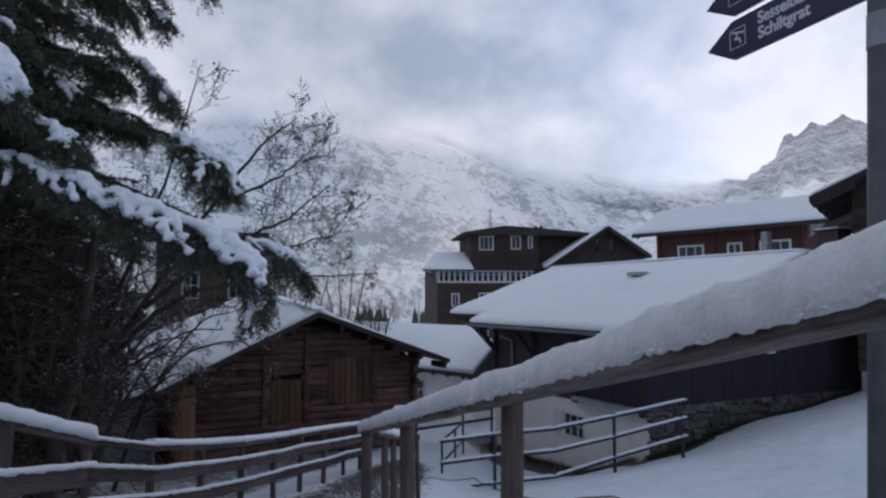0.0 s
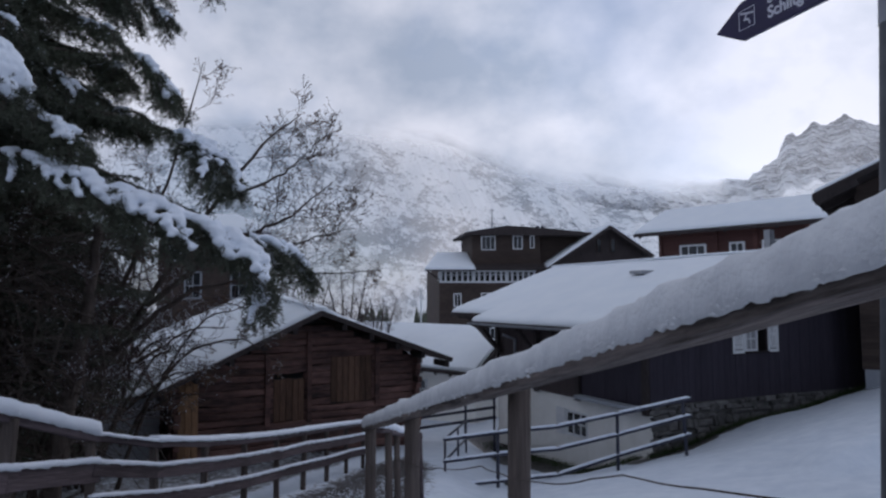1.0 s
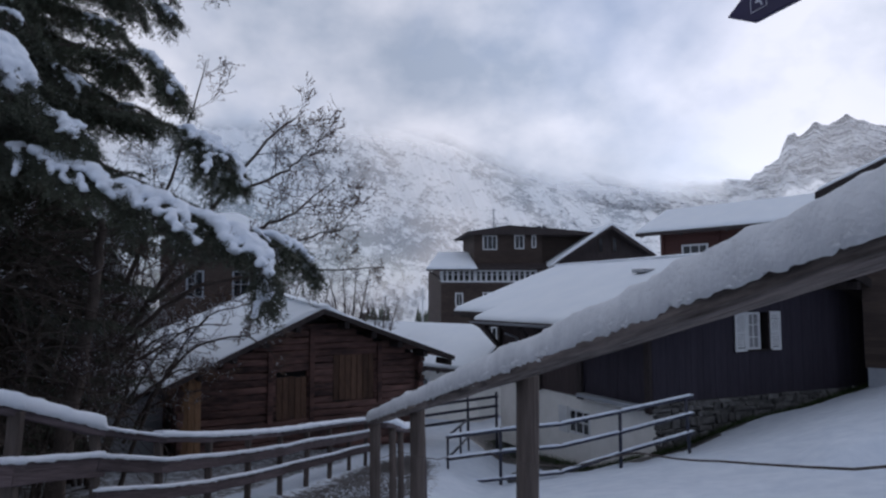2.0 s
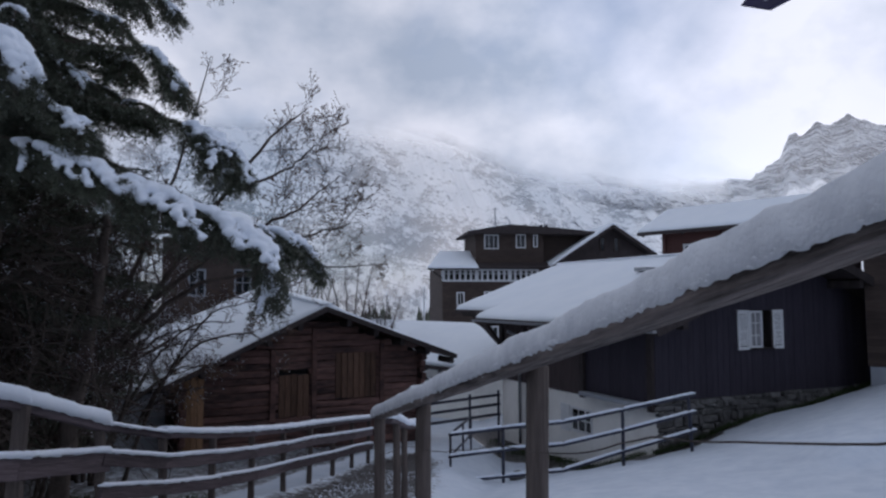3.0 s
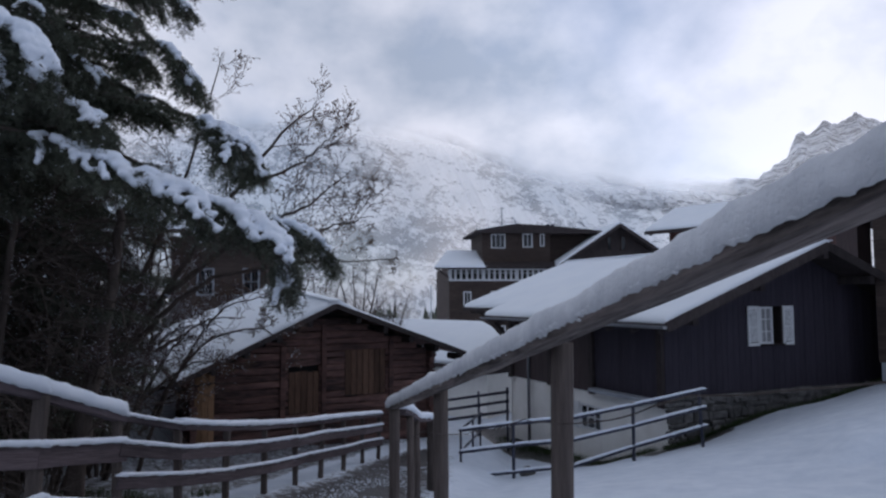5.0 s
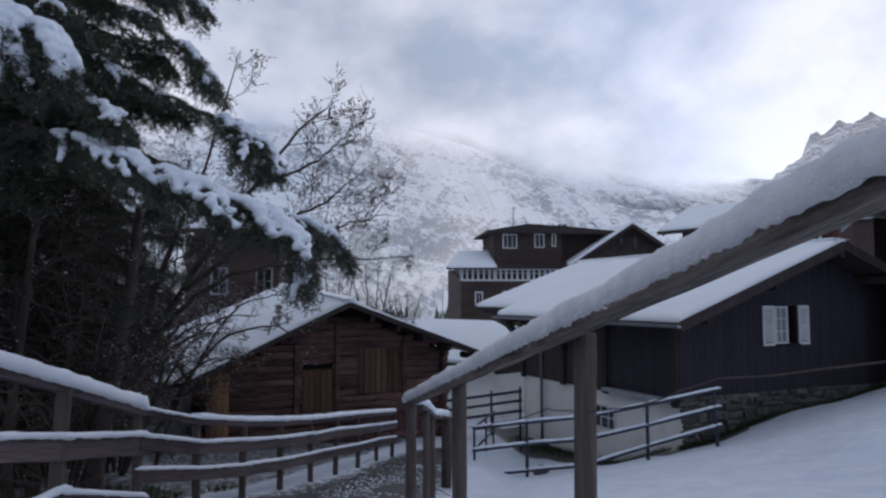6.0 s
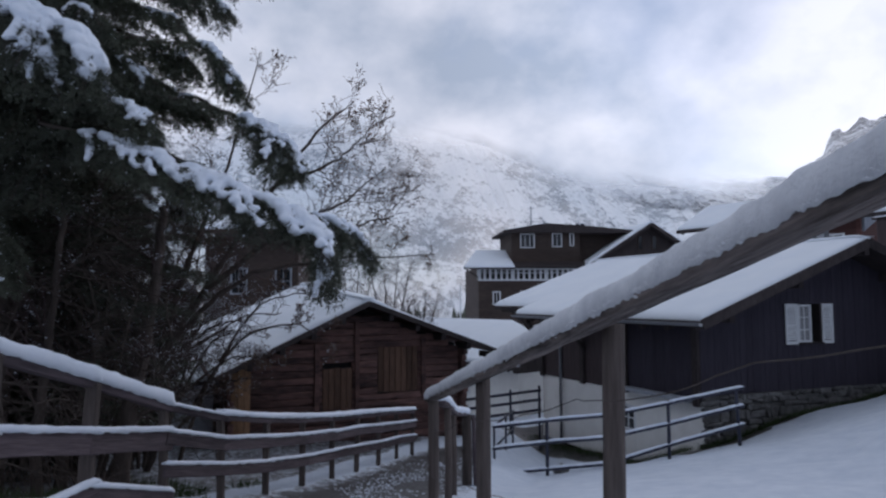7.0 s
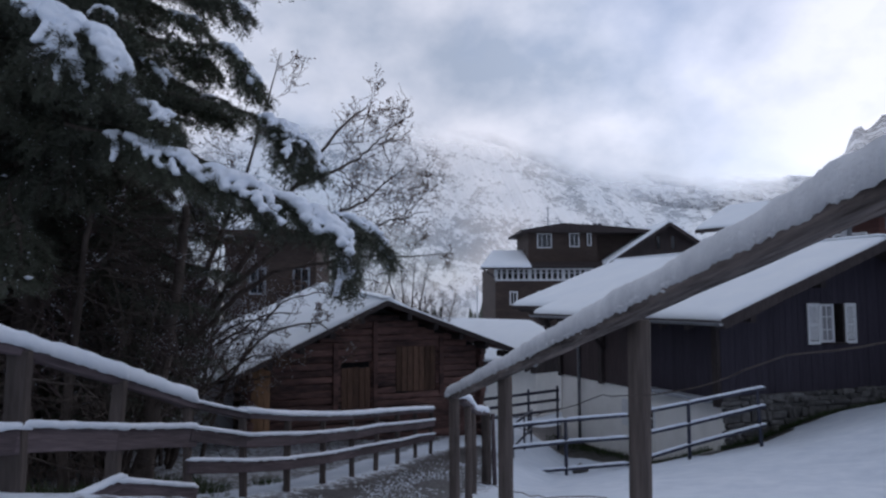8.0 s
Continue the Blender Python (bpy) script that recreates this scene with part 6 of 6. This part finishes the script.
def follow(rng, pts, r0, r1, out, tips, kids=9, depth=2, reach=1.0, start=0.3):
    """A limb along given points with side branches."""
    c = curve_through(pts, 22)
    c += rng.randn(*c.shape) * 0.012
    out.append((c, np.linspace(r0, r1, 22)))
    for k in range(kids):
        t = start + (1 - start) * (k + rng.rand()) / kids
        j = min(int(t * 21), 20)
        d = c[j + 1] - c[j]
        d /= np.linalg.norm(d)
        side = rng.randn(3)
        side -= side.dot(d) * d
        side /= np.linalg.norm(side)
        grow(rng, c[j], d * 0.6 + side * 0.75 + (0, 0, 0.15), reach * rng.uniform(0.5, 1.1) * (1.15 - 0.6 * t), max(r0 * 0.35 * (1.1 - t), 0.005), depth, out, tips)
    tips.append(c[-1])


def bare_tree(name, base, limbs, label, seed, buds=0.02, snow=0.0, fleck=0.014, depth=2, kids=9, reach=1.0, sides=4):
    rng = np.random.RandomState(seed)
    t = thing(name, base[0], base[1], base[2] - 0.1, label, "tree" if name.endswith("tree") else "shrub")
    o = np.array([base[0], base[1], base[2] - 0.1])
    out, tips = [], []
    for pts, r0, r1 in limbs:
        follow(rng, pts, r0, r1, out, tips, kids, depth, reach)
    big = [(p - o, r) for p, r in out if r[0] > 0.02]
    small = [(p - o, r) for p, r in out if r[0] <= 0.02]
    v, f = sticks(big, 8)
    mesh_np("trunk", v, f, BARK, t, True)
    if small:
        v, f = sticks(small, sides)
        tagged(mesh_np("twig_tangle", v, f, TWIG, t), kind="stuff")
    if buds:
        P = np.array(tips)[:]
        P = np.concatenate([P, P + rng.randn(*P.shape) * 0.02])
        v, f = flecks(P - o, rng, buds)
        tagged(mesh_np("bud_spray", v, f, BUD, t), kind="stuff")
    if snow:
        pts = np.concatenate([p for p, r in out])
        pick = pts[rng.choice(len(pts), int(len(pts) * snow), replace=False)]
        v, f = flecks(pick + (0, 0, 0.008) - o, rng, fleck)
        tagged(mesh_np("twig_snow", v, f, SNOW, t), kind="stuff")
    return t


spruce = build_spruce()
# second and fourth stand out of view, added to block the sky's light
for x, y, turn in ((-8.5, 12.7, 95), (-10.6, 10.2, 150), (-10.4, 14.8, 215), (-13.5, 13.0, 60)):
    copy_thing(spruce, pose(x, y, lift(x, y) - 0.1, 0, 0, turn))

B = (-5.68, 10.4, lift(-5.68, 10.4))
bare_tree("bare_tree", B, [
    ([(-5.7, 10.4, B[2] - 0.2), (-4.94, 10.36, 0.23), (-4.26, 10.34, 1.3), (-3.23, 10.31, 2.83), (-2.45, 10.29, 3.75), (-2.05, 10.29, 4.05)], 0.066, 0.004),
    ([(-4.7, 10.36, 0.6), (-3.7, 10.3, 1.45), (-2.4, 10.4, 1.75), (-0.91, 10.58, 1.82)], 0.045, 0.006),
    ([(-4.26, 10.34, 1.3), (-3.1, 10.3, 2.15), (-2.3, 10.4, 2.55), (-1.6, 10.42, 3.1)], 0.045, 0.006),
    ([(-4.94, 10.36, 0.23), (-4.45, 10.2, 1.7), (-3.9, 10.2, 3.1), (-3.4, 10.15, 4.75)], 0.05, 0.006),
    ([(-3.1, 10.3, 2.15), (-2.2, 10.3, 2.2), (-1.25, 10.4, 2.45)], 0.03, 0.005),
    ([(-3.23, 10.31, 2.83), (-2.3, 10.3, 3.2), (-1.75, 10.35, 3.75)], 0.028, 0.005),
], "leafless budding tree with crooked spreading twigs", 5, 0.016, 0.05, 0.010, 2, 9, 1.0)

for i, (x, y, h) in enumerate(((-6.6, 10.6, 3.2), (-6.5, 10.9, 2.8), (-5.5, 9.7, 2.4), (-7.8, 10.0, 3.2), (-6.2, 12.4, 3.6), (-7.0, 13.4, 3.2), (-7.2, 11.8, 3.8), (-8.8, 11.5, 3.4), (-9.8, 13.5, 3.8), (-7.9, 13.6, 3.6), (-8.9, 9.4, 3.0), (-7.0, 9.2, 2.0), (-7.4, 14.8, 5.2), (-8.8, 15.5, 5.0))):
    g = lift(x, y)
    rng0 = random.Random(i)
    limbs = []
    for k in range(6):
        a = k * 1.05 + rng0.random()
        sx, sy = math.cos(a), math.sin(a)
        limbs.append(([(x + sx * 0.1, y + sy * 0.1, g - 0.15), (x + sx * 0.4, y + sy * 0.4, g + h * 0.4), (x + sx * 0.9, y + sy * 0.7, g + h * 0.75), (x + sx * 1.3, y + sy * 0.8, g + h * rng0.uniform(0.85, 1.1))], 0.032, 0.004))
    tagged(bare_tree("shrub", (x, y, g), limbs, "dense leafless shrub dusted with snow", 20 + i, 0.0, 0.3, 0.012, 2, 9, 0.85), group="garden shrubs")

B2 = (-5.5, 12.2, lift(-5.5, 12.2))
bare_tree("bare_tree", B2, [
    ([(-5.5, 12.2, B2[2] - 0.2), (-4.9, 12.1, -0.3), (-4.2, 12.0, 0.55), (-3.3, 11.9, 0.75), (-2.7, 11.9, 0.35)], 0.04, 0.004),
    ([(-5.3, 12.2, -0.9), (-4.6, 12.0, 0.2), (-3.9, 11.9, 1.1), (-2.9, 11.9, 1.3)], 0.035, 0.004),
    ([(-5.4, 12.2, -1.0), (-4.9, 12.2, -0.4), (-4.2, 12.1, -0.15), (-3.7, 12.1, -0.2)], 0.03, 0.004),
], "thin leafless tree arching over the barn roof", 15, 0.018, 0.22, 0.012, 2, 8, 0.75)

for i, (x, y, reach_x, h) in enumerate(((-6.3, 11.6, 2.5, 3.3), (-6.0, 10.9, 2.2, 2.9), (-6.6, 12.6, 3.0, 3.6), (-5.9, 11.9, 2.0, 2.5), (-6.9, 13.2, 2.9, 4.2))):
    g = lift(x, y)
    limbs = [([(x, y, g - 0.2), (x + reach_x * 0.3, y - 0.1, g + h * 0.45), (x + reach_x * (0.45 + 0.1 * k), y + 0.25 * (k - 1), g + h * (0.92 - 0.1 * k)), (x + reach_x * (0.5 + 0.2 * k), y + 0.4 * (k - 1), g + h * (1.15 - 0.2 * k))], 0.045, 0.005) for k in range(3)]
    tagged(bare_tree("bare_tree", (x, y, g), limbs, "thin leafless tree leaning over the barn roof", 80 + i, 0.0, 0.45, 0.012, 2, 8, 0.75), group="leaning thicket trees")

# young stems by the lane fence
for i, (x, y, r, lx) in enumerate(((-5.73, 9.37, 0.09, 0.15), (-4.72, 8.96, 0.13, 0.35), (-5.2, 8.1, 0.07, 0.1), (-6.6, 7.6, 0.10, -0.2))):
    g = lift(x, y)
    limbs = [([(x, y, g - 0.2), (x + lx * 0.4, y, g + 1.0), (x + lx, y + 0.1, g + 2.4), (x + lx * 1.2, y + 0.2, g + 3.6)], r, r * 0.35)]
    tagged(bare_tree("young_tree", (x, y, g), limbs, "leafless young tree behind the lane fence", 40 + i, 0.0, 0.28, 0.014, 2, 8, 0.9), group="young trees")

# bare trees behind the barn
for i, (x, y, h) in enumerate(((-5.3, 27.0, 5.6), (-3.9, 28.0, 6.0), (-6.8, 28.0, 5.6), (-2.9, 30.0, 5.0))):
    g = lift(x, y)
    limbs = [([(x, y, g), (x + dx * 0.3, y, g + h * 0.5), (x + dx, y + 0.3 * dx, g + h)], 0.09, 0.012) for dx in (-0.9, -0.3, 0.25, 0.8)]
    tagged(bare_tree("bare_tree", (x, y, g), limbs, "leafless tree behind the log barn", 60 + i, 0.0, 0.05, 0.03, 2, 17, 1.2), group="trees behind the barn")

# ---------------------------------------------------------------- far woods and small things


def build_far_woods():
    rng = np.random.RandomState(2)
    vs, fs, base = [], [], 0
    for i in range(900):
        D = rng.uniform(180, 380)
        b = rng.choice([rng.uniform(-0.128, -0.084), rng.uniform(-0.128, -0.09), rng.uniform(-0.045, -0.008), rng.uniform(-0.6, -0.16)])
        x, y = b * D, D
        h = rng.uniform(3.5, 6.5)
        z = -D * 0.03 - 5 + rng.uniform(-4, 4)
        for k in range(4):
            r0 = h * 0.20 * (1 - k * 0.22)
            z0 = z + h * (0.1 + 0.22 * k)
            ang = np.arange(9) * 2 * np.pi / 9 + rng.rand()
            ring = np.stack([x + np.cos(ang) * r0 * rng.uniform(0.6, 1.2, 9), y + np.sin(ang) * r0, np.full(9, z0) + rng.uniform(-0.6, 0.3, 9)], 1)
            vs.append(np.concatenate([ring, [[x, y, z0 + h * 0.36]]]))
            fs += [[base + j, base + (j + 1) % 9, base + 9] for j in range(9)]
            base += 10
    ob = mesh_np("far_woods", np.concatenate(vs), np.array(fs), NEEDLE)
    tagged(ob, "dark conifer wood on the far valley side", "forest", kind="stuff")


build_far_woods()


def build_flagpole():
    p = thing("flagpole", -2.0, 56.0, lift(-2, 56) - 0.1, "thin pale flagpole beside the hotel", "pole")
    part("shaft", tubed([(0, 0, lift(-2, 56) - 0.2), (0, 0, 2.2)], 0.06, 8), WHITEPAINT, p)


build_flagpole()


def build_grass():
    rng = np.random.RandomState(6)
    n = 5200
    x = rng.uniform(-6.2, -3.3, n)
    y = rng.uniform(6.0, 10.5, n)
    keep = np.array([noise.noise(Vector((a * 1.1, b * 1.1, 2))) > 0.02 for a, b in zip(x, y)]) & (x < -3.45 + (y - 7.16) * 0.21)
    a = radians(25.5)
    m = 2600
    u = rng.uniform(-3.6, 4.5, m)
    w = -0.1 - np.abs(rng.randn(m)) * 0.12
    x2, y2 = 7.5 + u * math.cos(a) - w * math.sin(a), 17.2 + u * math.sin(a) + w * math.cos(a)
    u3 = -3.35 - np.abs(rng.randn(m)) * 0.22
    w3 = rng.uniform(0.2, 7.0, m)
    x3, y3 = 7.5 + u3 * math.cos(a) - w3 * math.sin(a), 17.2 + u3 * math.sin(a) + w3 * math.cos(a)
    x, y = np.concatenate([x[keep], x2, x3]), np.concatenate([y[keep], y2, y3])
    z = ground_height(x, y) - 0.02
    n = len(x)
    h = rng.uniform(0.06, 0.16, n)
    d = rng.uniform(0, 6.28, n)
    P = np.stack([x, y, z], 1)
    S = np.stack([np.cos(d), np.sin(d), np.zeros(n)], 1) * 0.006
    T = np.stack([rng.randn(n) * 0.05, rng.randn(n) * 0.05, h], 1)
    v = np.stack([P - S, P + S, P + T], 1).reshape(-1, 3)
    ob = mesh_np("grass", v, np.arange(n * 3).reshape(-1, 3), GRASS)
    tagged(ob, "sparse winter grass showing through thin snow", "grass", kind="stuff")


build_grass()


def build_lane_litter():
    rng = np.random.RandomState(9)
    n = 2200
    y = rng.uniform(4.6, 14.5, n)
    x = np.interp(y, [0, 5, 7, 9, 12, 15], [-1.0, -1.75, -1.95, -1.75, -1.2, -0.9]) + rng.randn(n) * 0.42
    keep = np.array([noise.noise(Vector((a * 1.7, b * 0.8, 7))) > -0.1 for a, b in zip(x, y)])
    x, y = x[keep], y[keep]
    P = np.stack([x, y, ground_height(x, y) - 0.045], 1)
    v, f = flecks(P, rng, 0.019)
    ob = mesh_np("slush", v, f, SNOW)
    tagged(ob, "trodden crumbs of snow on the wet lane", "snow", kind="stuff")


build_lane_litter()


def build_stone(x, y, r):
    g = lift(x, y)
    bm = bmesh.new()
    bmesh.ops.create_icosphere(bm, subdivisions=3, radius=r)
    for v in bm.verts:
        v.co += noise.noise_vector(v.co * 9) * r * 0.35
        v.co.z *= 0.7
    me = bpy.data.meshes.new("field_stone")
    bm.to_mesh(me)
    bm.free()
    me.materials.append(STONE)
    ob = new("field_stone", me)
    ob.location = (x, y, g + r * 0.3)
    tagged(ob, "dark stone half buried in the snow", "stone")


build_stone(1.35, 14.6, 0.16)
